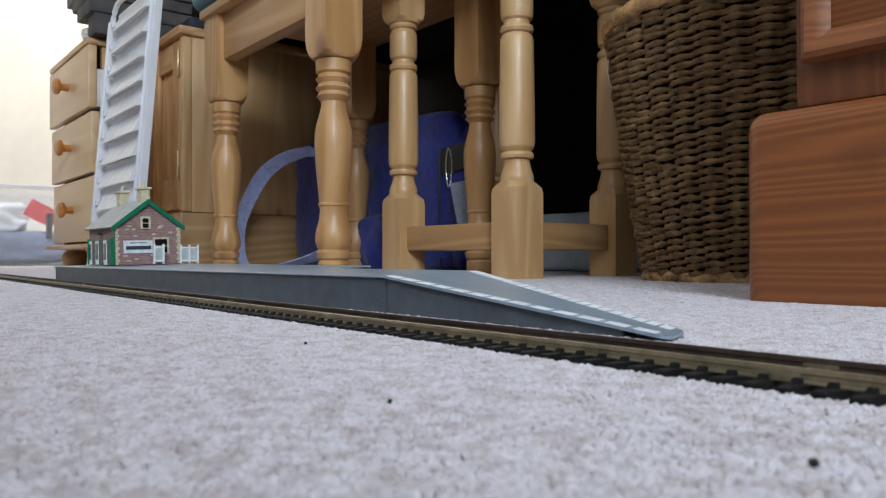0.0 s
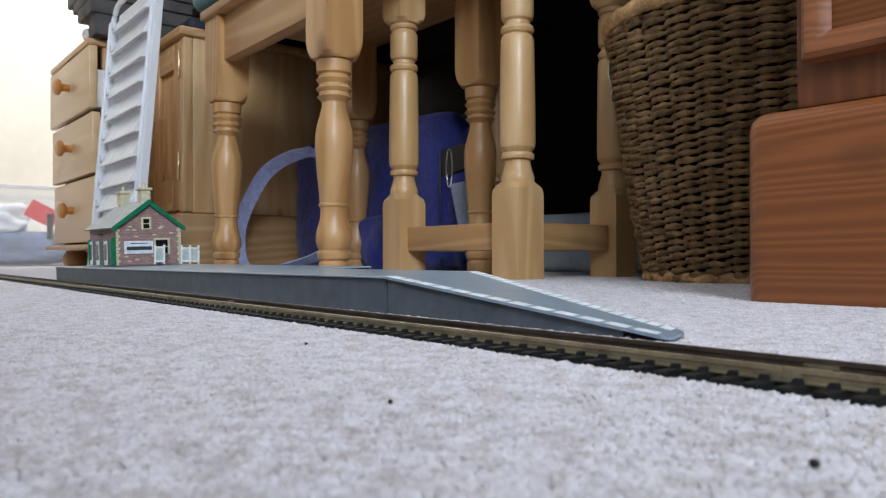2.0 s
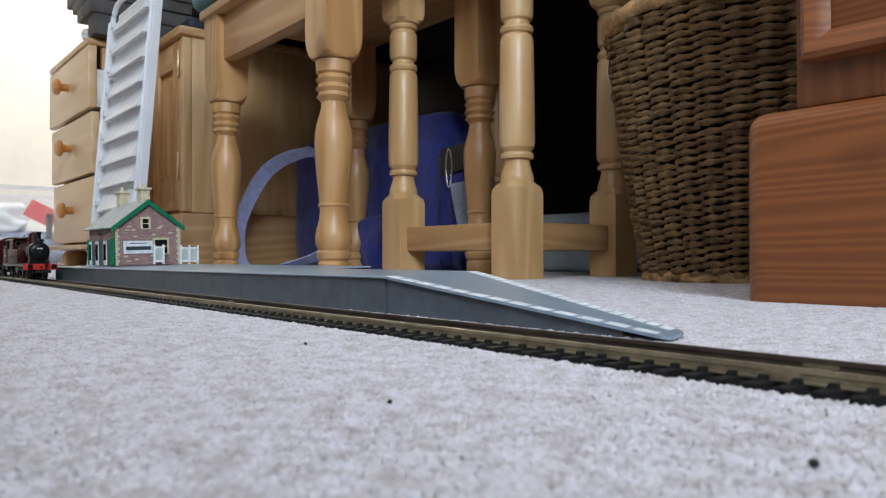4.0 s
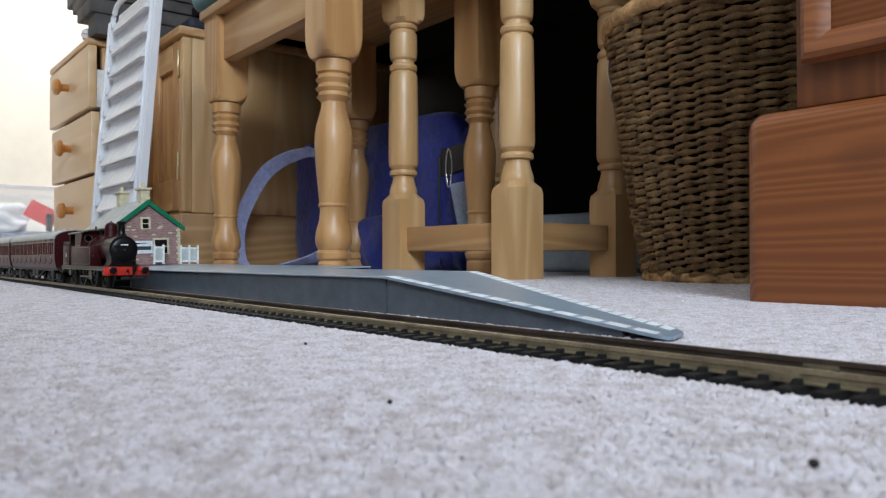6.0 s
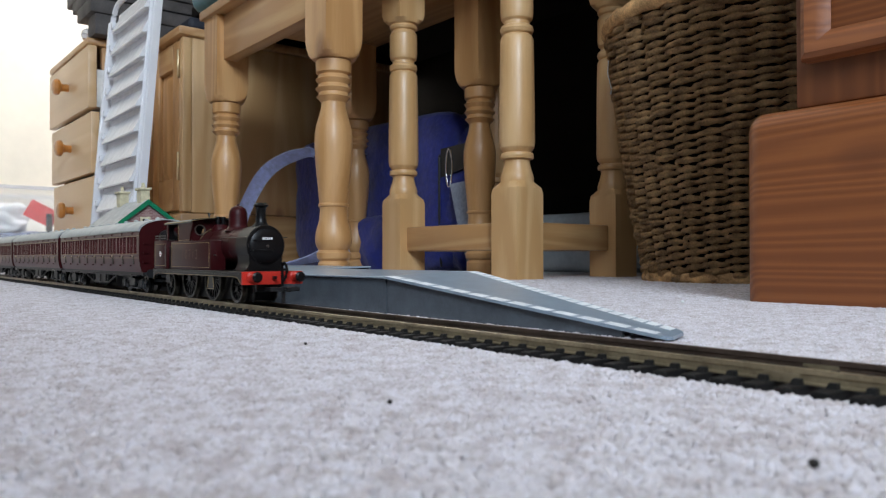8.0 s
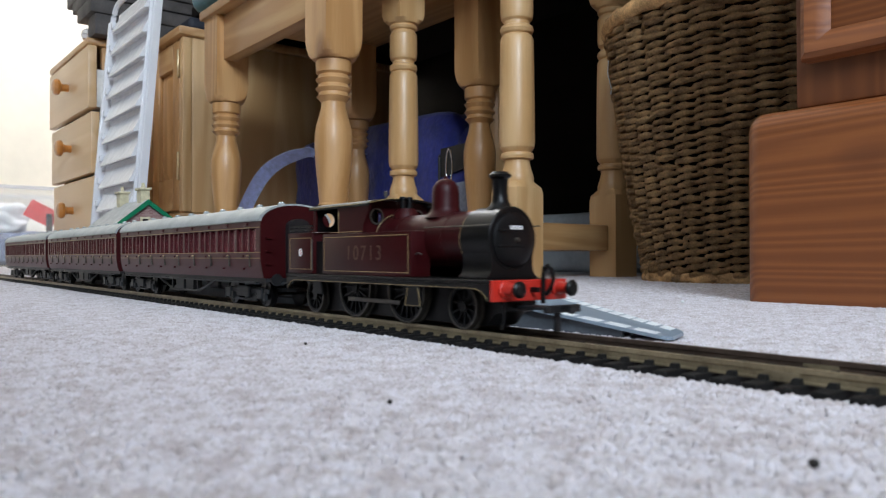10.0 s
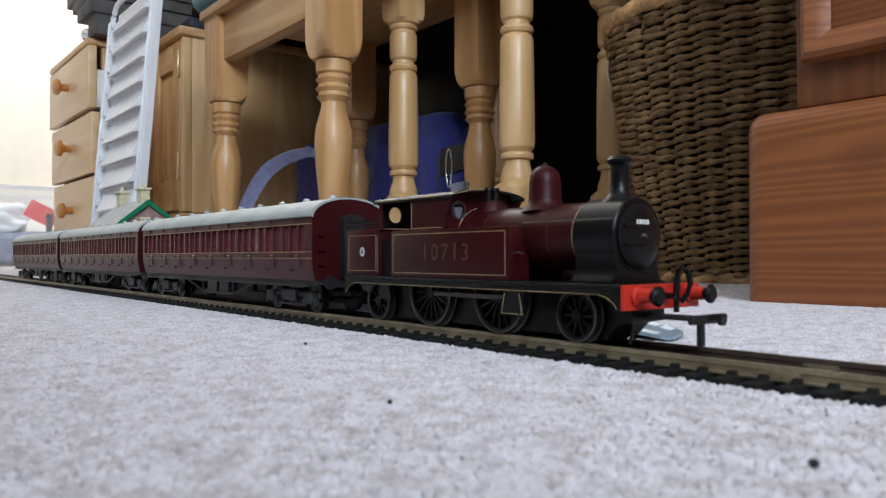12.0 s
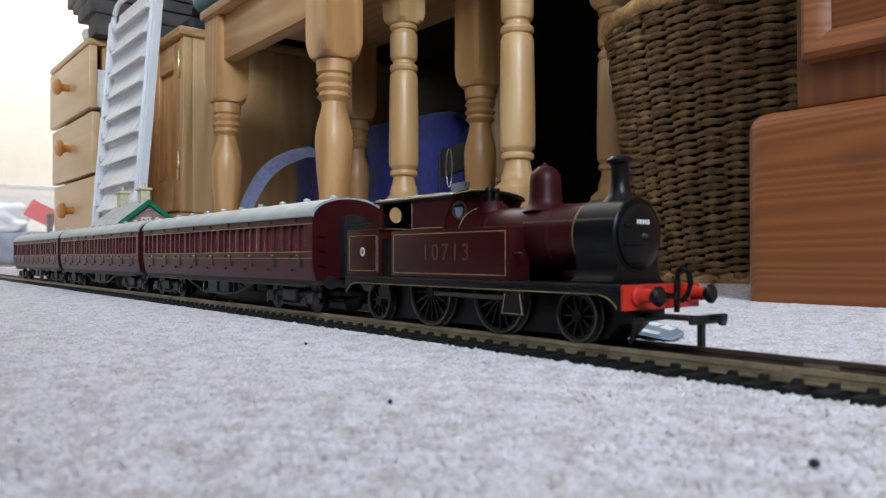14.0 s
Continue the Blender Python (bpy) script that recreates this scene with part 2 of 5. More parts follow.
def carpet_pile_material():
    m = bpy.data.materials.new("carpet_tufts")
    m.use_nodes = True
    n, l = m.node_tree.nodes, m.node_tree.links
    b = n["Principled BSDF"]
    b.inputs["Roughness"].default_value, b.inputs["Specular IOR Level"].default_value, b.inputs["Sheen Weight"].default_value = 0.9, 0.15, 0.25
    geo, tc = n.new("ShaderNodeNewGeometry"), n.new("ShaderNodeTexCoord")
    r = n.new("ShaderNodeValToRGB")
    e = r.color_ramp.elements
    e[0].position, e[0].color = 0.0, (0.54, 0.50, 0.505, 1)
    e[1].position, e[1].color = 1.0, (0.74, 0.705, 0.75, 1)
    x = e.new(0.3)
    x.color = (0.64, 0.60, 0.62, 1)
    x = e.new(0.65)
    x.color = (0.69, 0.655, 0.69, 1)
    l.new(geo.outputs["Random Per Island"], r.inputs[0])
    # two sizes of oatmeal blotches
    blot, fleck, both = n.new("ShaderNodeTexNoise"), n.new("ShaderNodeTexNoise"), n.new("ShaderNodeMath")
    blot.inputs["Scale"].default_value, blot.inputs["Detail"].default_value = 120, 3
    fleck.inputs["Scale"].default_value, fleck.inputs["Detail"].default_value = 330, 3
    both.operation = "MULTIPLY_ADD"
    both.inputs[1].default_value = 0.75
    l.new(tc.outputs["Object"], blot.inputs["Vector"]), l.new(tc.outputs["Object"], fleck.inputs["Vector"])
    l.new(fleck.outputs[0], both.inputs[0]), l.new(blot.outputs[0], both.inputs[2])
    br = n.new("ShaderNodeValToRGB")
    be = br.color_ramp.elements
    be[0].position, be[0].color = 0.64, (0.74, 0.69, 0.66, 1)
    be[1].position, be[1].color = 0.97, (1.0, 1.0, 1.0, 1)
    l.new(both.outputs[0], br.inputs[0])
    mul = n.new("ShaderNodeMix")
    mul.data_type, mul.blend_type = "RGBA", "MULTIPLY"
    mul.inputs["Factor"].default_value = 1
    l.new(r.outputs[0], mul.inputs["A"]), l.new(br.outputs[0], mul.inputs["B"]), l.new(mul.outputs["Result"], b.inputs["Base Color"])
    return m


CARPET_PILE = carpet_pile_material()
NEAR = (-0.55, 0.16, -0.16, 0.29)
pile("carpet_pile_near", *NEAR, 0.00115, 0.00140, 3)
pile("carpet_pile_far", -2.3, 0.35, -0.16, 0.75, 0.0030, 0.0018, 4, hole=NEAR)


# ---- stool with turned baluster legs and a teal cushion ----
TEAL = mat("teal_cushion_cloth", (0.035, 0.15, 0.17), 0.85, scale=60, bump=0.4, bscale=1500, sheen=0.3)
BALUSTER = [(0.0, 0.0185), (0.004, 0.0205), (0.020, 0.0205), (0.024, 0.0180), (0.027, 0.0215), (0.034, 0.0225), (0.038, 0.0195), (0.041, 0.0215),
            (0.048, 0.0240), (0.056, 0.0243), (0.066, 0.0225), (0.078, 0.0188), (0.090, 0.0180), (0.0945, 0.0185), (0.096, 0.0203), (0.0985, 0.0203),
            (0.100, 0.0188), (0.122, 0.0208), (0.150, 0.0236), (0.172, 0.0250), (0.190, 0.0250), (0.203, 0.0228), (0.216, 0.0190), (0.227, 0.0163),
            (0.233, 0.0163), (0.238, 0.0205), (0.240, 0.0228), (0.242, 0.0205), (0.246, 0.0196), (0.249, 0.0228), (0.251, 0.0238), (0.253, 0.0215),
            (0.257, 0.0196), (0.261, 0.0225), (0.263, 0.0238), (0.265, 0.0215), (0.269, 0.0196), (0.272, 0.0232), (0.287, 0.0238), (0.288, 0.0225),
            (0.2885, 0.0240), (0.2892, 0.0272), (0.2915, 0.0300), (0.296, 0.0335), (0.303, 0.0364), (0.312, 0.0385), (0.322, 0.041), (0.430, 0.041)]


def baluster_stool():
    cx, cy, hx, hy = -0.910, 0.472, 0.178, 0.129
    th = empty("stool", pose(cx, cy, 0), "honey pine stool with turned baluster legs and a teal cushion", "stool")
    leg = part("leg", lathe(bmesh.new(), BALUSTER, 48, square=0.0275), PINE_Z, th, smooth=22)
    leg.location = (-hx, -hy, 0)
    for sx, sy in ((1, -1), (1, 1), (-1, 1)):
        o = leg.copy()
        scene.collection.objects.link(o)
        o.location = (sx * hx, sy * hy, 0)
    part("apron", B(-hx + 0.025, hx - 0.025, -hy - 0.016, -hy + 0.008, 0.3555, 0.430, bev=0.002), PINE_X, th)
    part("seat_board", B(-hx - 0.035, hx + 0.035, -hy - 0.035, hy + 0.035, 0.430, 0.446, bev=0.004), PINE_X, th)
    part("cushion", B(-hx - 0.055, hx + 0.045, -hy - 0.045, hy + 0.05, 0.4465, 0.50, bev=0.02, seg=4), TEAL, th, "padded teal cloth cushion")


baluster_stool()

# ---- tall stool with part-turned square legs and stretchers ----
POST = [(0.0, 0.04), (0.106, 0.04), (0.113, 0.0300), (0.121, 0.0205), (0.126, 0.0208), (0.130, 0.0198), (0.135, 0.0180), (0.144, 0.0158), (0.148, 0.0160), (0.149, 0.0200),
        (0.1525, 0.0207), (0.156, 0.0198), (0.157, 0.0170), (0.159, 0.0185), (0.163, 0.0212), (0.170, 0.0222), (0.215, 0.0220), (0.265, 0.0212), (0.296, 0.0206), (0.300, 0.0190),
        (0.302, 0.0168), (0.304, 0.0195), (0.308, 0.0208), (0.312, 0.0195), (0.314, 0.0160), (0.318, 0.0160), (0.321, 0.0192), (0.328, 0.0204), (0.357, 0.0202), (0.361, 0.0175),
        (0.363, 0.0165), (0.365, 0.0197), (0.368, 0.0205), (0.371, 0.0190), (0.373, 0.0225), (0.378, 0.0290), (0.386, 0.040), (0.460, 0.040)]


def post_stool():
    cx, cy, hx, hy = -0.650, 0.576, 0.120, 0.092
    th = empty("wooden_stool", pose(cx, cy, 0), "pale pine stool with ringed round legs on square blocks", "stool")
    leg = part("leg", lathe(bmesh.new(), POST, 48, square=0.0225), PALE_Z, th, smooth=22)
    leg.location = (hx, -hy, 0)
    for sx, sy in ((-1, -1), (1, 1), (-1, 1)):
        o = leg.copy()
        scene.collection.objects.link(o)
        o.location = (sx * hx, sy * hy, 0)
    for s in (-1, 1):
        part("stretcher", B(-hx + 0.02, hx - 0.02, s * hy - 0.010, s * hy + 0.010, 0.037, 0.072, bev=0.003), PINE_X, th)
        part("stretcher", B(s * hx - 0.010, s * hx + 0.010, -hy + 0.02, hy - 0.02, 0.037, 0.072, bev=0.003), PINE_Y, th)
    part("seat", B(-hx - 0.04, hx + 0.04, -hy - 0.04, hy + 0.04, 0.460, 0.486, bev=0.008), PINE_X, th)


post_stool()

# ---- desk: added near-black boards for the kneehole's shade, with a pine pedestal ----
BRASS = mat("brass", (0.75, 0.62, 0.38), 0.3, 1.0, scale=80)


def raised_panel(bm, x0, x1, z0, z1, y, depth):
    """A fielded panel that stands depth proud of y towards -y, its borders sloped."""
    s = 0.018
    rings(bm, [[(x0, y, z0), (x1, y, z0), (x1, y, z1), (x0, y, z1)],
               [(x0 + s, y - depth, z0 + s), (x1 - s, y - depth, z0 + s), (x1 - s, y - depth, z1 - s), (x0 + s, y - depth, z1 - s)]])


def cupboard():
    x0, x1, y0, y1 = -1.652, -1.456, 0.400, 0.95
    th = empty("cupboard", pose(0, 0, 0), "honey pine cupboard with one panelled door and a plinth", "cupboard")
    part("body", B(x0, x1, y0 + 0.02, y1, 0.124, 0.500, bev=0.003), PALE_Z, th)
    part("plinth", B(x0 - 0.003, x1 + 0.006, y0 - 0.006, y1, 0.0, 0.123, bev=0.005), PINE_Y, th)
    part("top", B(x0 - 0.008, x1 + 0.010, y0 - 0.012, y1, 0.5005, 0.520, bev=0.006), PINE_X, th)
    part("stile", B(x1 - 0.022, x1, y0, y0 + 0.0195, 0.126, 0.499, bev=0.002), PALE_Z, th)
    door = part("door", B(x0, x1 - 0.0235, y0 + 0.012, y0 + 0.019, 0.130, 0.496), PINE_Z, th)
    part("door_rail", B(x0 + 0.041, x1 - 0.0645, y0, y0 + 0.0115, 0.440, 0.496, bev=0.002), PINE_X, door)
    part("door_rail", B(x0 + 0.041, x1 - 0.0645, y0, y0 + 0.0115, 0.130, 0.200, bev=0.002), PINE_X, door)
    for a in (x0, x1 - 0.0635):
        part("door_stile", B(a, a + 0.040, y0, y0 + 0.0115, 0.130, 0.496, bev=0.002), PINE_Z, door)
    bm = bmesh.new()
    raised_panel(bm, x0 + 0.042, x1 - 0.066, 0.202, 0.438, y0 + 0.0115, 0.008)
    part("door_panel", bm, PINE_Z, door)
    for z in (0.195, 0.415):
        part("hinge", lathe(bmesh.new(), [(z, 0.002), (z + 0.001, 0.0027), (z + 0.059, 0.0027), (z + 0.06, 0.002)], 10, Matrix.Translation((x1 - 0.0225, y0 - 0.002, 0))), BRASS, door, "bright brass hinge")


def desk():
    th = empty("desk", pose(0, 0, 0), "added desk boards, near-black to stand in for kneehole shade", "desk")
    # Unseen top, rail and sides block light; the near-black back stands for shade.
    part("back_panel", B(-1.66, -0.119, 1.05, 1.07, 0.0, 0.555), KNEEHOLE_DARK, th)
    part("tabletop", B(-1.52, -0.115, 0.44, 1.09, 0.556, 0.585, bev=0.006), KNEEHOLE_DARK, th)
    part("front_rail", B(-1.4925, -0.1395, 0.456, 0.476, 0.504, 0.5555), KNEEHOLE_DARK, th)
    part("side_panel", B(-0.139, -0.119, 0.50, 1.049, 0.0, 0.555), KNEEHOLE_DARK, th)
    part("side_panel", B(-1.518, -1.493, 0.47, 1.049, 0.521, 0.555), KNEEHOLE_DARK, th)


cupboard()
desk()

# ---- chest of three drawers ----
KNOB = mat("orange_varnished_knob", (0.50, 0.19, 0.035), 0.3, scale=40, var=0.15, coat=0.5)
DRAWER_WHITE = mat("white_drawer_side", (0.78, 0.78, 0.76), 0.6, scale=20)


def chest():
    x0, x1, yf, yb = -2.022, -1.660, 0.290, 0.66
    th = empty("drawer_chest", pose(0, 0, 0), "light pine chest with three drawers pulled slightly open", "chest of drawers")
    bm = bmesh.new()
    box(bm, x0, x0 + 0.016, yf, yb, 0.058, 0.500, bev=0.002), box(bm, x1 - 0.016, x1, yf, yb, 0.058, 0.500, bev=0.002)
    box(bm, x0 + 0.0165, x1 - 0.0165, yb - 0.01, yb, 0.058, 0.500)
    part("carcass", bm, PINE_Z, th)
    part("top", B(x0 - 0.008, x1 + 0.008, yf - 0.034, yb, 0.5005, 0.517, bev=0.005), PINE_X, th)
    part("base_board", B(x0 - 0.010, x1 + 0.006, yf - 0.042, yb, 0.046, 0.0575, bev=0.004), PINE_X, th)
    for x in (x0 + 0.045, x1 - 0.045):
        for y in (yf + 0.02, yb - 0.05):
            part("bun_foot", lathe(bmesh.new(), [(0, 0.018), (0.006, 0.027), (0.02, 0.034), (0.034, 0.032), (0.0455, 0.022)], 24, Matrix.Translation((x, y, 0))), PINE_Z, th)
    for z0, z1, y in ((0.357, 0.494, 0.268), (0.2145, 0.349, 0.274), (0.063, 0.208, 0.279)):
        d = part("drawer", B(x0 + 0.006, x1 + 0.032, y - 0.014, y + 0.004, z0, z1, bev=0.0025), DRAWER_WOOD, th)
        bm = bmesh.new()
        box(bm, x1 - 0.0162, x1 - 0.003 + 0.026, y + 0.0045, yf - 0.0005, z0 + 0.004, z1 - 0.05)
        box(bm, x1 - 0.03, x1 - 0.017, y + 0.0045, yb - 0.02, z0 + 0.02, z1 - 0.05)
        box(bm, x0 + 0.017, x0 + 0.03, y + 0.0045, yb - 0.02, z0 + 0.02, z1 - 0.05)
        box(bm, x0 + 0.0305, x1 - 0.0305, y + 0.0045, yb - 0.02, z0 + 0.02, z0 + 0.026)
        part("drawer_box", bm, DRAWER_WHITE, d, "white drawer box")
        kz = (z0 + z1) / 2 + 0.004
        prof = [(0, 0.009), (0.010, 0.0085), (0.016, 0.010), (0.020, 0.0175), (0.026, 0.020), (0.032, 0.0165), (0.035, 0.008)]
        part("knob", lathe(bmesh.new(), prof, 24, Matrix.Translation((-1.812, y - 0.0141, kz)) @ Matrix.Rotation(radians(90), 4, "X")), KNOB, d, "turned orange pine knob")


chest()

# ---- antique pine unit with a heavy plinth ----


def pine_unit():
    x0, y0 = -0.1125, 0.2725
    th = empty("pine_unit", pose(0, 0, 0), "orange antique pine unit on a heavy rounded plinth", "cabinet")
    part("plinth", B(x0, 0.80, y0, 0.90, -0.014, 0.1180, bev=0.012, seg=5), ORANGE_X, th)
    part("body", B(x0 + 0.028, 0.78, y0 + 0.012, 0.88, 0.1182, 0.90, bev=0.003), ORANGE_Z, th)
    # mitred moulding and sunk panel of the lowest drawer
    front = part("drawer_front", B(x0 + 0.036, 0.70, y0 + 0.005, y0 + 0.0118, 0.1430, 0.40, bev=0.003), ORANGE_X, th)
    bm = bmesh.new()
    xa, xb, za, zb, y = x0 + 0.0365, 0.6995, 0.1435, 0.3995, y0 + 0.005
    def loop(s, d):
        return [(xa + s, y - d, za + s), (xb - s, y - d, za + s), (xb - s, y - d, zb - s), (xa + s, y - d, zb - s)]
    rings(bm, [loop(0, 0.0), loop(0.001, 0.005), loop(0.004, 0.007), loop(0.009, 0.006), loop(0.015, 0.002), loop(0.0165, 0.0005)], caps=False)
    part("moulding", bm, ORANGE_X, front)


pine_unit()


# ---- toy railway track ----
RH = 0.0055  # rail top over the carpet


def track_section():
    th = empty("track_section", pose(0, 0, 0), "model railway track with dull brassy rails on black sleepers", "model track", "track sections on the carpet")
    bm = bmesh.new()
    box(bm, -0.0019, 0.0019, -0.0168, 0.0168, -0.0002, 0.0022, bev=0.0003, seg=1)
    for y in (-0.0088, 0.0088):
        for s in (-1, 1):
            y0 = y + s * 0.0019
            rings(bm, [[(-0.0011, y0 - 0.0011, 0.0022), (0.0011, y0 - 0.0011, 0.0022), (0.0011, y0 + 0.0011, 0.0022), (-0.0011, y0 + 0.0011, 0.0022)],
                       [(-0.0008, y0 - (0.0010 if s > 0 else 0.0004), 0.0034), (0.0008, y0 - (0.0010 if s > 0 else 0.0004), 0.0034),
                        (0.0008, y0 + (0.0004 if s > 0 else 0.0010), 0.0034), (-0.0008, y0 + (0.0004 if s > 0 else 0.0010), 0.0034)]])
    first = part("sleeper", bm, SLEEPER, th, smooth=0)
    n = 45
    for i in range(n):
        o = first if i == 0 else first.copy()
        if i:
            scene.collection.objects.link(o)
        o.location = ((i + 0.5) * 0.335 / n, 0, 0)
    rail = [(0.00100, 0.0), (0.00100, 0.0004), (0.0003, 0.0006), (0.0003, 0.0018), (0.00060, 0.0021), (0.00060, 0.0032), (0.00045, 0.0033)]
    outline = [(x, z + 0.0022) for x, z in rail] + [(-x, z + 0.0022) for x, z in rail[::-1]]
    for y in (-0.0088, 0.0088):
        part("rail", prism(bmesh.new(), [(y + a, z) for a, z in outline], "x", 0.0001, 0.3349), RAIL if y < 0 else RAIL_SHADED, th, "dull brassy metal rail" if y < 0 else "brassy metal rail, browned for shade")
    bm = bmesh.new()
    for y in (-0.0088, 0.0088):
        for s in (-1, 1):
            box(bm, -0.004, 0.004, y + s * 0.0008 - 0.0002, y + s * 0.0008 + 0.0002, 0.0024, 0.0042)
    part("rail_joiner", bm, RAIL, th)
    return th


first = track_section()
first.matrix_world = pose(0.058, 0, 0)
for i in range(1, 7):
    copy_thing(first, pose(0.058 - i * 0.335, 0, 0))
copy_thing(first, pose(0.058 + 0.335, 0, 0))

# ---- toy station platform ----
TOY = Matrix.Scale(0.95, 4)  # the platform and its house are a little under the drawn size
# Deck grey is lightened for sheen, side grey darkened for the overhang's shade.
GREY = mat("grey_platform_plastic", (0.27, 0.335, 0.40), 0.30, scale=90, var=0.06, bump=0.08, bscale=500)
GREY_SHADED = mat("grey_platform_side_shaded", (0.085, 0.100, 0.116), 0.42, scale=90, var=0.12, bump=0.15, bscale=700)
LINE = mat("white_painted_line", (0.84, 0.87, 0.90), 0.5, scale=150, var=0.08)


def platform(label, name, x0, x1, width, m):
    th = empty(name, m, label, "model platform", "platform sections beside the track")
    h = 0.0190
    part("deck", B(x0, x1, -0.0012, width, h - 0.0012, h, bev=0.0004, seg=1), GREY, th)
    part("side_wall", B(x0, x1, 0.0004, 0.0020, -0.003, h - 0.0013), GREY_SHADED, th)
    part("side_wall", B(x0, x1, width - 0.0024, width - 0.0008, -0.003, h - 0.0013), GREY_SHADED, th)
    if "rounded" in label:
        part("rounded_end", lathe(bmesh.new(), [(-0.003, 0.0062), (h - 0.0013, 0.0062), (h - 0.0013, 0.0076), (h - 0.0003, 0.0076), (h, 0.0070)], 28, Matrix.Translation((x0, 0.0064, 0))), GREY_SHADED, th)
    part("end_wall", B(x0 + 0.0005, x0 + 0.002, 0.0022, width - 0.0026, -0.003, h - 0.0013), GREY_SHADED, th)
    return th


def ramp():
    th = empty("platform_ramp", pose(-0.1683, 0.0419, 0.0016, 1.6, 0, 0.3) @ TOY, "tapered grey plastic platform ramp with white edge dashes", "model platform", "platform sections beside the track")
    n0, n1, f0, f1 = (0.0, -0.0012), (0.1735, -0.0012), (0.0, 0.0640), (0.1640, 0.0205)
    h = 0.0190
    def top(u, v):
        """A place on the ramp: u along it, v across from the near edge to the far one."""
        a = Vector((n0[0] + (n1[0] - 0.006 - n0[0]) * u, n0[1], h + (0.0018 - h) * u))
        b = Vector((f0[0] + (f1[0] - 0.004 - f0[0]) * u, f0[1] + (f1[1] - f0[1]) * u, h + (0.0016 - h) * u))
        w = (b - a).length
        return a + (b - a) * (v / w if v >= 0 else 1 + v / w)
    bm = bmesh.new()
    outline = []
    for u in [i / 16 for i in range(17)] + [1.015, 1.025]:
        e = 0.0 if u <= 1 else (0.0012 if u < 1.02 else 0.0035)
        p, q = top(u, e), top(u, -e - 1e-6)
        t = Vector((0, 0, 0.0012))
        outline.append([p, q, q - t, p - t])
    deck = part("deck", rings(bm, outline), GREY, th, smooth=20)
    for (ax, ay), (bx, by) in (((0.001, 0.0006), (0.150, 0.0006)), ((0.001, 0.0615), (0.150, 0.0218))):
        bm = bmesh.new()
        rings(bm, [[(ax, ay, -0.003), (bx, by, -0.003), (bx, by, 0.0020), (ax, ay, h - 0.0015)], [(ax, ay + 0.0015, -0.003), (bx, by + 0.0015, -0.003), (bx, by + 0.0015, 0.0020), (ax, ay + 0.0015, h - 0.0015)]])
        part("side_wall", bm, GREY_SHADED, th, smooth=0)
    up = Vector((0, 0, 0.00015))
    for side in (1, -1):
        n = 13 if side > 0 else 22
        for k in range(n):
            u0, u1 = (k + 0.09) / n, (k + 0.84) / n
            wide = 0.0064 if side > 0 else 0.0074
            c = [top(u0, side * 0.0006), top(u1, side * 0.0006), top(u1, side * wide), top(u0, side * wide)]
            part("dash", rings(bmesh.new(), [[q - up for q in c], [q + up for q in c]]), LINE, deck, smooth=0)


ramp()
EDGE = 1.64
for label, name, x0, x1, wide in (("short grey plastic platform section with a straight edge", "platform_section", -0.173, -0.0003, 0.066),
                                  ("long grey plastic platform section under the station house", "platform_section", -0.507, -0.1733, 0.112),
                                  ("grey plastic platform section with a rounded end", "platform_section", -0.668, -0.5073, 0.112)):
    p = platform(label, name, x0, x1, wide, pose(-0.1683, 0.0419, 0.0015, 1.6, -0.11, EDGE) @ TOY)

# ---- toy station house ----
CREAMP = mat("cream_toy_plastic", (0.60, 0.54, 0.36), 0.5, scale=200)
GREENP = mat("green_toy_plastic", (0.0, 0.17, 0.075), 0.4, scale=200)
SLATE = mat("grey_toy_roof", (0.42, 0.42, 0.41), 0.6, scale=120, bump=0.3, bscale=700)
DOORGREY = mat("dark_grey_toy_door", (0.09, 0.10, 0.10), 0.5, scale=200)
FENCE_PANE = mat("pale_fence_infill", (0.50, 0.55, 0.53), 0.4, scale=200)
FENCE = mat("white_toy_plastic", (0.82, 0.84, 0.83), 0.45, scale=200)
SIGN = mat("white_sign_card", (0.74, 0.77, 0.80), 0.5, scale=200)
INK = mat("dark_sign_print", (0.04, 0.05, 0.06), 0.5, scale=200)
GLASS_DARK = mat("dark_toy_window", (0.012, 0.013, 0.015), 0.1, scale=100)


def toy_brick():
    m = mat("toy_brick", (0.30, 0.155, 0.14), 0.7)
    n, l = m.node_tree.nodes, m.node_tree.links
    tc, br = n.new("ShaderNodeTexCoord"), n.new("ShaderNodeTexBrick")
    sep, add, mp = n.new("ShaderNodeSeparateXYZ"), n.new("ShaderNodeMath"), n.new("ShaderNodeCombineXYZ")
    l.new(tc.outputs["Object"], sep.inputs[0])
    l.new(sep.outputs["X"], add.inputs[0]), l.new(sep.outputs["Y"], add.inputs[1])
    l.new(add.outputs[0], mp.inputs["X"]), l.new(sep.outputs["Z"], mp.inputs["Y"])
    br.inputs["Scale"].default_value = 1
    for k, v in (("Brick Width", 0.0046), ("Row Height", 0.0018), ("Mortar Size", 0.00022), ("Bias", -0.25)):
        br.inputs[k].default_value = v
    br.inputs["Color1"].default_value, br.inputs["Color2"].default_value, br.inputs["Mortar"].default_value = (0.235, 0.115, 0.105, 1), (0.34, 0.225, 0.205, 1), (0.35, 0.25, 0.23, 1)
    l.new(mp.outputs[0], br.inputs["Vector"]), l.new(br.outputs[0], n["Principled BSDF"].inputs["Base Color"])
    return m


BRICK = toy_brick()


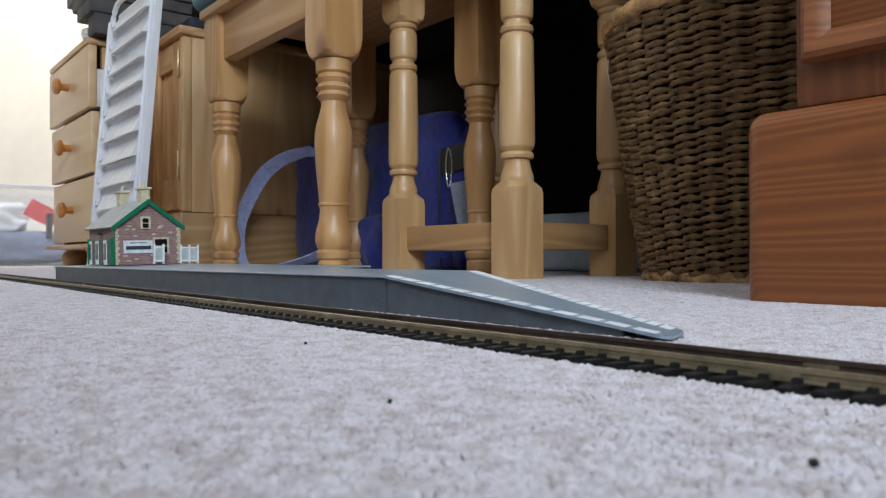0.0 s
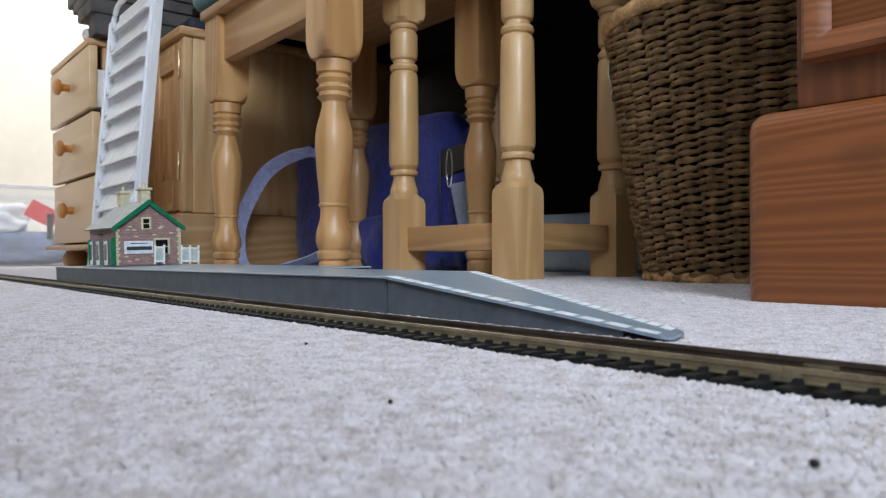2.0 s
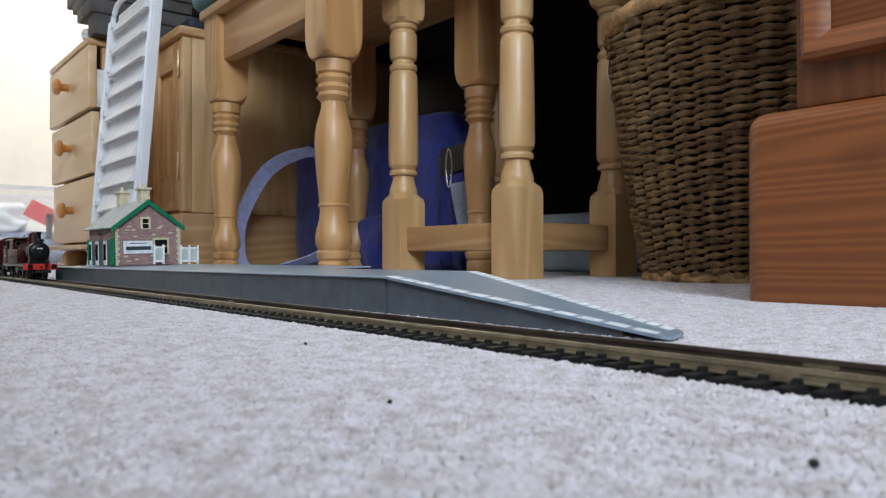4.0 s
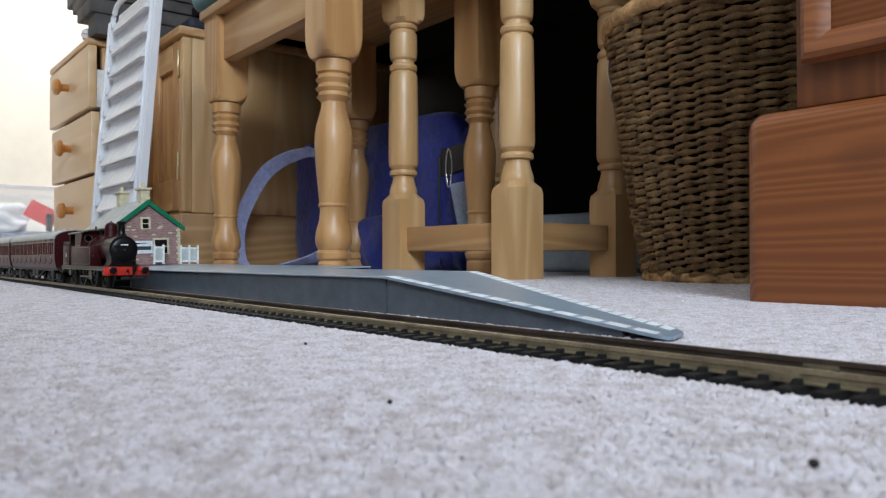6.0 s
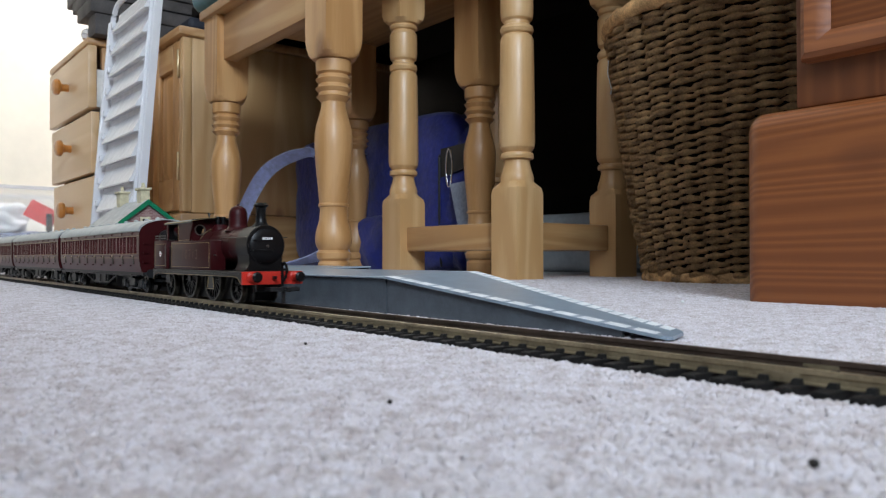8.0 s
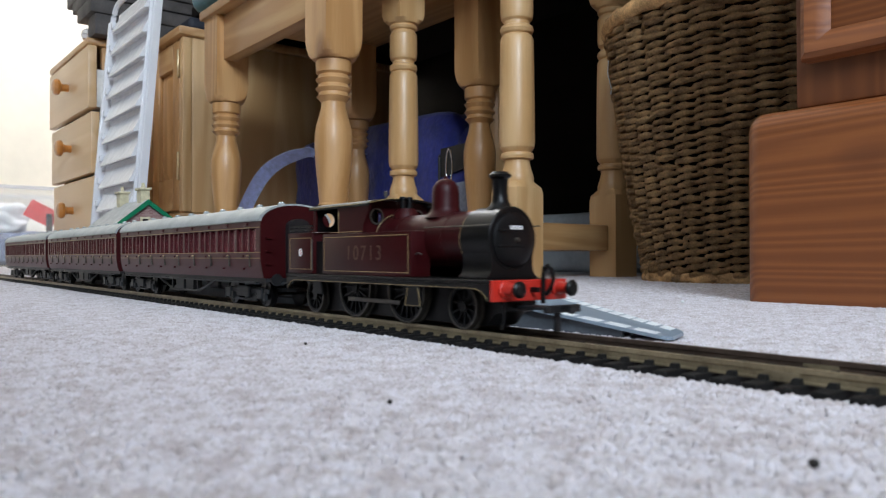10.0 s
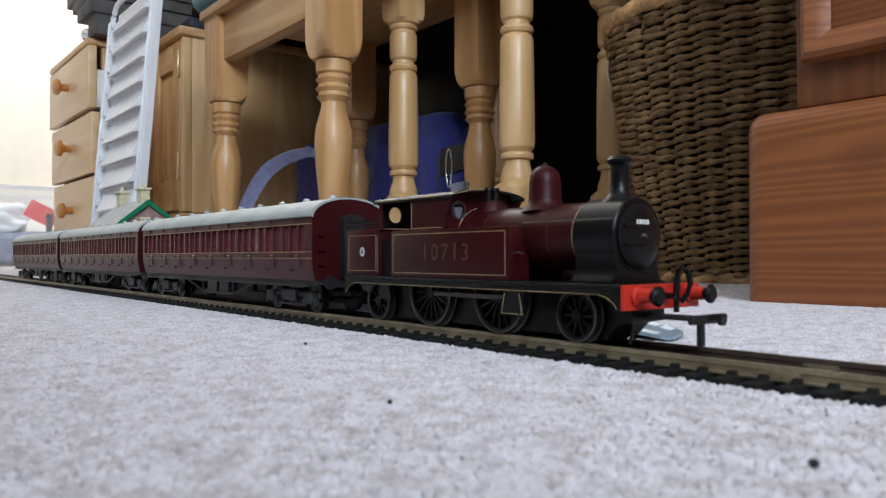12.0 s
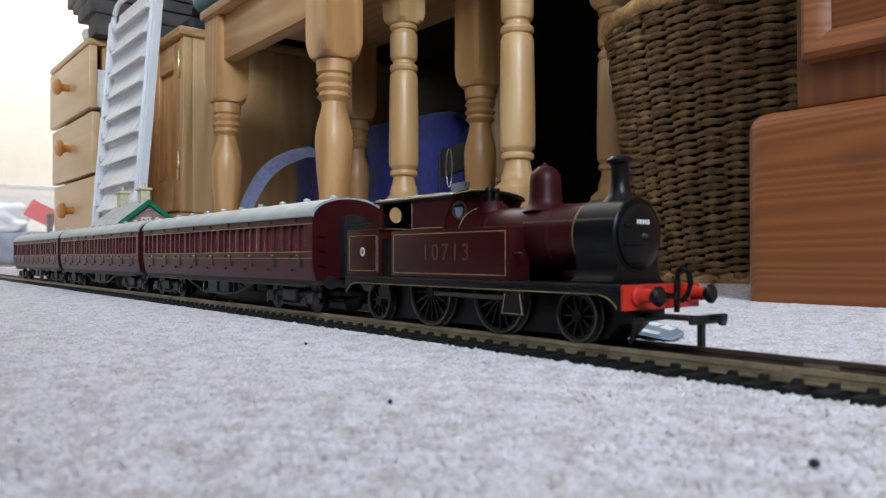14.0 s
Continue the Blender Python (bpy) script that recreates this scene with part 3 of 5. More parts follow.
def house():
    # local: x to the ridge's far end (-), the gable at x = 0, y across the gable, z up
    W, L, H, R = 0.0705, 0.095, 0.0435, 0.0705
    th = empty("station_house", pose(-0.6732, 0.0529, 0.0201, 1.6, 0, 1.6) @ TOY, "toy brick station house with green bargeboards and grey roof", "model house")
    wall = part("wall", prism(bmesh.new(), [(0, 0), (W, 0), (W, H), (W / 2, R - 0.002), (0, H)], "x", -L, 0), BRICK, th)
    def slope(y0, z0, y1, z1, t=0.0016):
        d = Vector((0, y1 - y0, z1 - z0)).normalized()
        nrm = Vector((0, -d.z, d.y)) * (1 if d.y > 0 else -1)
        return [(y0, z0), (y1, z1), (y1 + nrm.y * t, z1 + nrm.z * t), (y0 + nrm.y * t, z0 + nrm.z * t)]
    e = 0.0045
    k = (R - H) / (W / 2)
    for a in (1, -1):
        y0, y1 = (-e, W / 2) if a > 0 else (W + e, W / 2)
        part("roof", prism(bmesh.new(), slope(y0, H - e * k, y1, R), "x", -L - 0.003, 0.0025), SLATE, th)
        part("bargeboard", prism(bmesh.new(), [(y0, H - e * k + 0.0018), (y1, R + 0.0018), (y1, R - 0.0042), (y0, H - e * k - 0.0030)], "x", 0.0026, 0.0042), GREENP, th, "green bargeboard")
    for x, y in ((-0.012, W / 2 + 0.000), (-0.078, W / 2 - 0.002)):
        c = part("chimney", B(x - 0.0065, x + 0.0065, y - 0.005, y + 0.005, R - 0.008, R + 0.0125, bev=0.0004, seg=1), CREAMP, th, "cream chimney")
        part("cap", B(x - 0.0082, x + 0.0082, y - 0.0068, y + 0.0068, R + 0.0126, R + 0.0152, bev=0.0005, seg=1), CREAMP, c)
        part("chimney_pot", lathe(bmesh.new(), [(R + 0.0153, 0.0022), (R + 0.021, 0.0018)], 10, Matrix.Translation((x, y, 0))), CREAMP, c)
    # quoins down both corners of the gable
    for y, s in ((0, 1), (W, -1)):
        for i in range(13):
            w = 0.0042 if i % 2 else 0.0028
            a, b = sorted((y - s * 0.0004, y + s * w))
            part("quoin", B(-0.003, 0.0005, a, b, i * H / 13 + 0.0002, (i + 1) * H / 13 - 0.0002), CREAMP, wall, smooth=0)
    rng = random.Random(8)
    for i in range(26):
        y, z = rng.uniform(0.006, W - 0.010), 0.0018 * rng.randint(1, 23)
        if 0.006 < y < 0.058 and 0.010 < z < 0.030 or abs(y - 0.0325) < 0.011 and z > 0.034:
            continue
        part("brick", B(-0.0002, 0.0003, y, y + 0.0044, z + 0.0002, z + 0.0016), CREAMP, wall, smooth=0)
    # windows: y centre, z centre, width, height
    for y, z, w, h in ((0.0325, 0.0455, 0.0066, 0.0105), (0.0490, 0.0200, 0.0135, 0.0150)):
        fr = bmesh.new()
        b = 0.0022
        box(fr, -0.0005, 0.0011, y - w / 2 - b, y - w / 2, z - h / 2, z + h / 2), box(fr, -0.0005, 0.0011, y + w / 2, y + w / 2 + b, z - h / 2, z + h / 2)
        box(fr, -0.0005, 0.0014, y - w / 2 - b, y + w / 2 + b, z + h / 2, z + h / 2 + b), box(fr, -0.0005, 0.0016, y - w / 2 - b, y + w / 2 + b, z - h / 2 - 0.001, z - h / 2)
        box(fr, -0.0001, 0.0007, y - w / 2, y + w / 2, z - 0.0004, z + 0.0004)
        o = part("window", fr, CREAMP, wall, "cream window surround", smooth=0)
    for y, z, w, h in ((0.0325, 0.0455, 0.0066, 0.0105), (0.0490, 0.0200, 0.0135, 0.0150)):
        part("pane", B(-0.0002, 0.0003, y - w / 2, y + w / 2, z - h / 2, z + h / 2), GLASS_DARK, wall, "dark window pane", smooth=0)
    s = part("signboard", B(0.0, 0.0012, 0.0085, 0.0395, 0.0125, 0.0265, bev=0.0002, seg=1), SIGN, wall, "white sign with unreadable print", smooth=0)
    part("print", B(0.00115, 0.0015, 0.0110, 0.0375, 0.0165, 0.0205), INK, wall, "dark printed bar", smooth=0)
    part("print", B(0.00115, 0.0015, 0.0150, 0.0335, 0.0235, 0.0243), INK, wall, "dark printed bar", smooth=0)
    # side facing the track: green door frames, cream openings, lamp
    for x in (-0.008, -0.093):
        part("door_post", B(x - 0.001, x + 0.001, -0.003, -0.0001, 0.0005, 0.030), GREENP, wall, "green post", smooth=0)
    for x in (-0.018, -0.050, -0.074):
        d = part("door", B(x - 0.008, x + 0.008, -0.0012, -0.0001, 0.0005, 0.0285), DOORGREY, wall, "grey door", smooth=0)
    for x in (-0.032, -0.062, -0.088):
        part("opening", B(x - 0.006, x + 0.006, -0.0015, -0.0001, 0.0005, 0.0275), FENCE, wall, "white doorway", smooth=0)
        part("opening", B(x - 0.004, x + 0.004, -0.0019, -0.0014, 0.006, 0.024), GLASS_DARK, wall, "dark opening", smooth=0)
    part("bracket_lamp", lathe(bmesh.new(), [(0, 0.0022), (0.002, 0.0028), (0.0028, 0.001)], 12, Matrix.Translation((-0.040, -0.004, 0.0335))), INK, wall, "dark bracket lamp")
    part("corner_post", B(-0.0045, 0.0006, -0.0006, 0.0, 0.0, 0.0435), GREENP, wall, "green corner strip", smooth=0)


house()


def fence(m, n, label):
    th = empty("picket_fence", m, label, "model fence", "white fences by the station house")
    w = n * 0.010
    for z in (0.0025, 0.0175):
        part("rail", B(0, 0.0008, 0, w, z, z + 0.0016), FENCE, th, smooth=0)
    for i in range(n + 1):
        part("post", B(-0.0004, 0.0012, i * 0.010 - 0.0010, i * 0.010 + 0.0010, 0, 0.0215), FENCE, th, smooth=0)
    part("panel", B(0.0002, 0.0006, 0, w, 0.0041, 0.0174), FENCE_PANE, th, "pale grey-green infill", smooth=0)


fence(pose(-0.6580, 0.0866, 0.0216, 0, 0, 3) @ TOY, 1, "small white plastic fence against the brick gable")
fence(pose(-0.6732, 0.1194, 0.0216, 0, 0, 3) @ TOY, 2, "small white plastic fence beyond the station house")


# ---- toy train (millimetres until a part is made) ----
CRIMSON = mat("crimson_lake_paint", (0.036, 0.0032, 0.0042), 0.42, scale=60, var=0.10, bump=0.05, bscale=900, spec=0.22)
CRIMSON_DULL = mat("crimson_coach_plastic", (0.056, 0.0072, 0.0100), 0.36, scale=60, var=0.10, bump=0.05, bscale=900, spec=0.32)
ENGINE_BLACK = mat("satin_black_paint", (0.0045, 0.0045, 0.005), 0.36, scale=90, var=0.2, spec=0.3)
RED = mat("bright_red_paint", (0.55, 0.028, 0.016), 0.42, scale=120)
GOLD = mat("gold_lining", (0.34, 0.24, 0.11), 0.5, scale=300)
NUMBERS = mat("pale_transfer", (0.085, 0.040, 0.026), 0.5, scale=300)
WHITEP = mat("white_print", (0.85, 0.85, 0.85), 0.5, scale=300)
STEEL = mat("dull_steel", (0.13, 0.12, 0.105), 0.42, 0.8, scale=200)
ROOF = mat("grey_coach_roof", (0.36, 0.385, 0.38), 0.45, scale=80, var=0.10, bump=0.05, bscale=600)
UNDER = mat("grey_black_underframe", (0.022, 0.023, 0.025), 0.5, scale=200)
# The red tint stands in for the dark red reflection on the glass.
PANE = mat("coach_window_glazing", (0.55, 0.22, 0.24), 0.06, var=0.0, trans=0.85, ior=1.4)
SEAT = mat("dark_red_seats", (0.17, 0.030, 0.030), 0.7, scale=200)


def mm(name, bm, material, parent, label="", smooth=35.0):
    bmesh.ops.scale(bm, vec=(0.001, 0.001, 0.001), verts=bm.verts)
    return part(name, bm, material, parent, label, smooth)


ALONG = Matrix.Rotation(radians(90), 4, "Y")  # turns a lathe's height into +x


def xlathe(prof, y, z, seg=32, bm=None):
    """prof: rows of x and radius, round an axis along x at y, z."""
    return lathe(bm or bmesh.new(), prof, seg, Matrix.Translation((0, y, z)) @ ALONG)


def holed(bm, x0, x1, y0, y1, z0, z1, cy, cz, r, seg=32):
    """An upright plate across the train with one round hole."""
    def outer(x):
        lp = []
        for i in range(seg):
            a = 2 * math.pi * i / seg
            c, s = math.cos(a), math.sin(a)
            ty = ((y1 - cy) / c if c > 0 else (y0 - cy) / c) if abs(c) > 1e-6 else 1e9
            tz = ((z1 - cz) / s if s > 0 else (z0 - cz) / s) if abs(s) > 1e-6 else 1e9
            t = min(ty, tz)
            lp.append((x, cy + t * c, cz + t * s))
        return lp
    def inner(x):
        return [(x, cy + r * math.cos(2 * math.pi * i / seg), cz + r * math.sin(2 * math.pi * i / seg)) for i in range(seg)]
    return rings(bm, [outer(x0), inner(x0), inner(x1), outer(x1), outer(x0)], caps=False)


def lining(x0, x1, z0, z1, y, w=0.22, out=0.10):
    bm = bmesh.new()
    a, b = sorted((y, y + (out if y > 0 else -out)))
    box(bm, x0, x1, a, b, z0, z0 + w), box(bm, x0, x1, a, b, z1 - w, z1)
    box(bm, x0, x0 + w, a, b, z0 + w, z1 - w), box(bm, x1 - w, x1, a, b, z0 + w, z1 - w)
    return bm


def lettering(text, size, material, parent, m, name, label):
    cu = bpy.data.curves.new("text", "FONT")
    cu.body, cu.size, cu.extrude, cu.align_x, cu.align_y, cu.space_character = text, size, 0.00003, "CENTER", "CENTER", 1.32
    tmp = new("text", cu)
    me = bpy.data.meshes.new_from_object(tmp.evaluated_get(bpy.context.evaluated_depsgraph_get()))
    bpy.data.objects.remove(tmp)
    me.transform(m)
    me.materials.clear()
    me.materials.append(material)
    ob = new(name, me)
    ob.parent = parent
    ob["label"] = label
    return ob


def engine_wheel(radius, spokes, parent, x, y):
    """A spoked wheel, centred on its own axle, that turns about y."""
    turn = Matrix.Rotation(radians(90), 4, "X")
    bm = bmesh.new()
    lathe(bm, [(-1.2, 1.7), (1.2, 1.7)], 16, turn)
    o, n = radius - 1.5, radius
    rings(bm, [[turn @ Vector((q * math.cos(a), q * math.sin(a), h)) for a in np.arange(32) * math.pi / 16] for q, h in ((o, -1.1), (o, 1.1), (n - 0.65, 1.1), (n - 0.65, -1.1), (o, -1.1))], caps=False)
    w = mm("wheel", bm, ENGINE_BLACK, parent)
    spoke = mm("spoke", B(1.2, radius - 1.3, -0.5, 0.5, -0.32, 0.32), ENGINE_BLACK, w, smooth=0)
    for i in range(1, spokes):
        c = spoke.copy()
        scene.collection.objects.link(c)
        c.rotation_euler = (0, 2 * math.pi * i / spokes, 0)
    t = bmesh.new()
    side = 1 if y < 0 else -1
    rings(t, [[turn @ Vector((q * math.cos(a), q * math.sin(a), h * side)) for a in np.arange(40) * math.pi / 20] for q, h in ((n - 0.6, 1.35), (n - 0.05, 1.30), (n, -0.9), (n + 0.7, -1.0), (n + 0.7, -1.4), (n - 0.6, -1.4), (n - 0.6, 1.35))], caps=False)
    mm("tyre", t, STEEL, w, "dull steel tyre")
    w.location = (x / 1000, y / 1000, radius / 1000)
    return w


AXLES = ((0.0, 7.3, 10), (-31.5, 11.3, 16), (-65.8, 11.3, 16), (-97.3, 7.3, 10))
SPIN = []   # wheel, radius, resting place
RODS = []


def engine():
    th = empty("tank_engine", pose(0, 0, RH), "crimson and black model tank engine with gold lining", "model locomotive")
    fp = mm("footplate", B(-111, 20, -16.4, 16.4, 15.3, 16.5, bev=0.2, seg=1), ENGINE_BLACK, th)
    edge = [(-111, 15.2), (20, 15.2), (20, 10.2), (18.6, 10.2), (17.6, 11.6), (15.6, 12.9), (13, 13.6), (-104, 13.6), (-107, 12.8), (-109, 11.2), (-109.6, 10), (-111, 10)]
    line = [(19.0, 10.4), (18.2, 11.6), (16.0, 13.1), (13, 13.9), (-104, 13.9), (-107.3, 13.0), (-109.3, 11.3), (-109.9, 10.2)]
    for s in (-1, 1):
        a, b = sorted((s * 15.4, s * 16.2))
        mm("valance", prism(bmesh.new(), edge, "y", a, b), ENGINE_BLACK, fp, smooth=0)
        mm("valance_line", tube(bmesh.new(), [(x, s * 16.22, z) for x, z in line], 0.12, 6), GOLD, fp, "thin gold line")
    mm("frame", prism(bmesh.new(), [(-106, 1.5), (8, 1.5), (12, 5.5), (17, 6.5), (17, 15.2), (-106, 15.2)], "y", -6.6, 6.6), ENGINE_BLACK, th)
    for s in (-1, 1):
        a, b = sorted((s * 7.2, s * 15.6))
        tank = mm("side_tank", B(-81, -20.5, a, b, 16.6, 32.6, bev=0.4), CRIMSON, th)
        mm("tank_lining", lining(-79.5, -22, 18.0, 31.4, s * 15.6), GOLD, tank, "thin gold panel line")
        m = Matrix.Translation((-0.0505, s * 0.01568, 0.0248)) @ Euler((radians(90), 0, 0 if s < 0 else math.pi)).to_matrix().to_4x4()
        lettering("10713", 0.0078, NUMBERS, tank, m, "number", "pale gold running number")
        bk = mm("bunker", B(-111, -89.2, *sorted((s * 0.05, s * 15.6)), 16.6, 33.8, bev=0.4), CRIMSON, th)
        mm("bunker_lining", lining(-109, -90.3, 18.4, 31.6, s * 15.6), GOLD, bk, "thin gold panel line")
        mm("crest", lathe(bmesh.new(), [(0, 1.7), (0.15, 1.7)], 20, Matrix.Translation((-99.6, s * 15.62, 25.5)) @ Matrix.Rotation(radians(90 * -s), 4, "X") @ Matrix.Rotation(math.pi, 4, "X")), WHITEP, bk, "small pale round crest")
        mm("crest_centre", lathe(bmesh.new(), [(0, 1.0), (0.22, 1.0)], 16, Matrix.Translation((-99.6, s * 15.62, 25.5)) @ Matrix.Rotation(radians(90 * -s), 4, "X") @ Matrix.Rotation(math.pi, 4, "X")), RED, bk, "red centre of the crest")
        for z in (34.6, 36.0):
            mm("coal_rail", B(-110.5, -90, *sorted((s * 14.6, s * 15.3)), z, z + 0.8), ENGINE_BLACK, bk, smooth=0)
        mm("doorway", B(-89.1, -81.1, *sorted((s * 13.2, s * 13.8)), 16.6, 30), ENGINE_BLACK, th)
        mm("door_handrail", tube(bmesh.new(), [(-88.4, s * 16.2, 18), (-88.4, s * 16.4, 31)], 0.28, 6), STEEL, th)
        # cab side with a rounded opening
        cab = mm("cab_side", prism(bmesh.new(), [(-69, 32.7), (-51, 32.7), (-50.5, 36), (-48, 40), (-46, 42.8), (-69.4, 43.2), (-69.2, 41)], "y", *sorted((s * 14.7, s * 15.4))), CRIMSON, th, smooth=0)
        mm("cab_pillar", B(-88.6, -86.6, *sorted((s * 14.7, s * 15.4)), 33.9, 43.2), CRIMSON, th, smooth=0)
        mm("cab_lining", tube(bmesh.new(), [(-68.6, s * 15.45, 41.4), (-68.6, s * 15.45, 33.2), (-52, s * 15.45, 33.2)], 0.15, 6), GOLD, cab, "thin gold line")
        # front and back plates with a round window each
        mm("front_plate", holed(bmesh.new(), -51.6, -50.8, *sorted((s * 0.02, s * 14.6)), 32.7, 45.0, s * 9.6, 38.9, 2.6), CRIMSON, th, smooth=0)
        mm("back_plate", holed(bmesh.new(), -88.6, -87.8, *sorted((s * 0.02, s * 14.6)), 33.9, 45.0, s * 8.6, 38.9, 2.9), ENGINE_BLACK, th, smooth=0)
        mm("window_rim", rings(bmesh.new(), [[(x, s * 9.6 + q * math.cos(a), 38.9 + q * math.sin(a)) for a in np.arange(28) * math.pi / 14] for q, x in ((2.5, -50.9), (2.5, -50.3), (3.1, -50.3), (3.1, -50.9))], caps=False), STEEL, th, "dull steel window rim")
        mm("step", prism(bmesh.new(), [(-22.5, 13.5), (-15.5, 13.5), (-14.0, 6.6), (-24.0, 6.6)], "y", *sorted((s * 15.3, s * 15.9))), ENGINE_BLACK, th, smooth=0)
        mm("step_line", tube(bmesh.new(), [(-22.0, s * 15.98, 12.9), (-23.3, s * 15.98, 7.1), (-14.7, s * 15.98, 7.1), (-16.0, s * 15.98, 12.9)], 0.13, 6), GOLD, th)
        mm("step", prism(bmesh.new(), [(-87.5, 13.5), (-82, 13.5), (-80.5, 8.6), (-88.5, 8.6)], "y", *sorted((s * 15.3, s * 15.9))), ENGINE_BLACK, th, smooth=0)
        mm("handrail", tube(bmesh.new(), [(-20, s * 10.3, 33.6), (14.5, s * 10.9, 33.6)], 0.25, 6), STEEL, th)
        bf = mm("buffer", xlathe([(21.4, 2.6), (22.2, 2.6), (22.6, 2.0), (26.2, 1.7), (26.3, 1.1)], s * 11.4, 13.8, 20), RED, th, "red buffer shank")
        mm("buffer_head", xlathe([(26.3, 1.3), (27.3, 1.3), (27.5, 2.5), (28.2, 2.6), (28.8, 1.8)], s * 11.4, 13.8, 24), ENGINE_BLACK, bf, "black buffer head")
        for x, r, n in AXLES:
            w = engine_wheel(r, n, th, x, s * 8.6)
            SPIN.append((w, r / 1000, w.location.copy()))
        mm("splasher", B(-46, -20.6, *sorted((s * 7.2, s * 14)), 16.6, 24, bev=0.5), ENGINE_BLACK, th)
        rod = mm("coupling_rod", B(-17.6, 17.6, *sorted((s * 10.9, s * 11.5)), -0.8, 0.8, bev=0.2, seg=1), STEEL, th, "dull steel coupling rod")
        RODS.append((rod, -48.65, s))
    roof = [(16.2 * math.sin(a), 43.2 + 16.2 * 0.16 * (math.cos(a * 1.0) * 1.0)) for a in np.linspace(-1.57, 1.57, 17)]
    mm("cab_roof", prism(bmesh.new(), roof + [(y, z - 0.7) for y, z in roof[::-1]], "x", -91, -46), ENGINE_BLACK, th)
    mm("roof_line", tube(bmesh.new(), [(-90, -16.3, 43.3), (-60, -16.3, 43.4), (-46, -15.6, 43.6), (-45.9, -8, 45.3), (-45.9, 0, 45.8)], 0.15, 6), GOLD, th, "thin gold line")
    boiler = mm("boiler", xlathe([(-51, 9.7), (-1, 9.7)], 0, 29.4, 48), CRIMSON, th)
    for x in (-40, -12):
        mm("boiler_band", xlathe([(x, 9.75), (x + 0.15, 9.86), (x + 0.8, 9.86), (x + 0.95, 9.75)], 0, 29.4, 48), CRIMSON, boiler)
    mm("lining_ring", xlathe([(-1.7, 9.75), (-1.6, 9.92), (-1.2, 9.92), (-1.1, 9.75)], 0, 29.4, 48), GOLD, boiler, "gold lining ring")
    sb = bmesh.new()
    xlathe([(-1, 10.1), (-0.7, 10.35), (13, 10.35), (13.4, 10.0)], 0, 29.4, 48, sb)
    # the saddle narrows under the barrel and flares out on the footplate
    half = [(9.6, 27.0), (9.0, 23.5), (8.9, 21.0), (9.3, 19.0), (10.2, 17.6), (11.4, 16.9), (11.4, 16.6)]
    prism(sb, half + [(-y, z) for y, z in half[::-1]], "x", -0.8, 13.2)
    sm = mm("smokebox", sb, ENGINE_BLACK, th)
    mm("smokebox_door", xlathe([(13.3, 8.9), (13.9, 8.9), (14.6, 7.6), (15.0, 5), (15.2, 0.8)], 0, 29.0, 40), ENGINE_BLACK, sm)
    for z in (26.5, 31.5):
        mm("hinge_strap", B(14.3, 15.3, -7.6, 3, z, z + 0.8, bev=0.2, seg=1), ENGINE_BLACK, sm)
    mm("door_dart", lathe(bmesh.new(), [(15.1, 0.9), (16.2, 0.5)], 10, Matrix.Translation((0, 0, 29)) @ ALONG), STEEL, sm)
    mm("plate", B(14.0, 15.0, -3.1, 3.1, 31.6, 33.9), ENGINE_BLACK, sm, smooth=0)
    for i in range(5):
        mm("plate_bar", B(14.95, 15.12, -2.7 + i * 1.12, -1.95 + i * 1.12, 32.0, 33.5), WHITEP, sm, "white bar of a number plate", smooth=0)
    mm("chimney", lathe(bmesh.new(), [(38.0, 5.2), (39.4, 4.5), (40.3, 3.5), (41.6, 2.8), (44, 2.5), (48.4, 2.5), (49.0, 2.9), (49.5, 3.6), (50.2, 3.7), (50.6, 3.2), (51.2, 2.6), (50.6, 2.0)], 36, Matrix.Translation((7.4, 0, 0))), ENGINE_BLACK, th)
    mm("dome", lathe(bmesh.new(), [(37.4, 7.4), (38.6, 6.3), (39.6, 5.4), (41, 5.0), (46.2, 4.85), (48.4, 4.5), (50, 3.5), (51, 2.0), (51.3, 0.9), (51.9, 0.7), (52.2, 0.3)], 36, Matrix.Translation((-20.9, 0, 0))), CRIMSON, th)
    mm("valve_base", lathe(bmesh.new(), [(37.8, 5.2), (40, 4.6), (41.2, 3.6), (41.8, 3.3)], 24, Matrix.Translation((-44.8, 0, 0))), CRIMSON, th)
    for y in (-1.5, 1.5):
        mm("safety_valve", lathe(bmesh.new(), [(41.6, 1.1), (45, 1.0), (45.3, 1.4), (46.2, 1.3), (46.4, 0.5)], 14, Matrix.Translation((-44.8, y, 0))), ENGINE_BLACK, th)
    mm("whistle", lathe(bmesh.new(), [(45.4, 0.4), (47, 0.4), (47.1, 0.8), (48.8, 0.8), (49, 0.3)], 12, Matrix.Translation((-54, -3, 0))), STEEL, th)
    bb = mm("buffer_beam", B(20.1, 21.4, -16.2, 16.2, 10.0, 16.5, bev=0.15, seg=1), RED, th, "bright red buffer beam")
    mm("draw_hook", B(21.4, 25, -0.6, 0.6, 12.6, 14.2, bev=0.3), ENGINE_BLACK, bb)
    mm("vacuum_pipe", tube(bmesh.new(), [(22.2, 4.5, 9.0), (22.4, 4.5, 17.5), (22.8, 4.5, 20.0), (24.2, 4.5, 20.8), (25.6, 4.8, 19.6), (26.0, 5.2, 16.5), (25.2, 4.8, 13.6), (23.8, 4.2, 11.8)], 0.75, 10), ENGINE_BLACK, th)
    cp = mm("coupling", B(12, 33.5, -2.4, 2.4, 7.4, 8.6, bev=0.2, seg=1), BLACK, th, "black plastic coupling")
    mm("coupling_bar", B(33.4, 35.2, -7.5, 7.5, 7.0, 9.2, bev=0.3, seg=1), BLACK, cp)
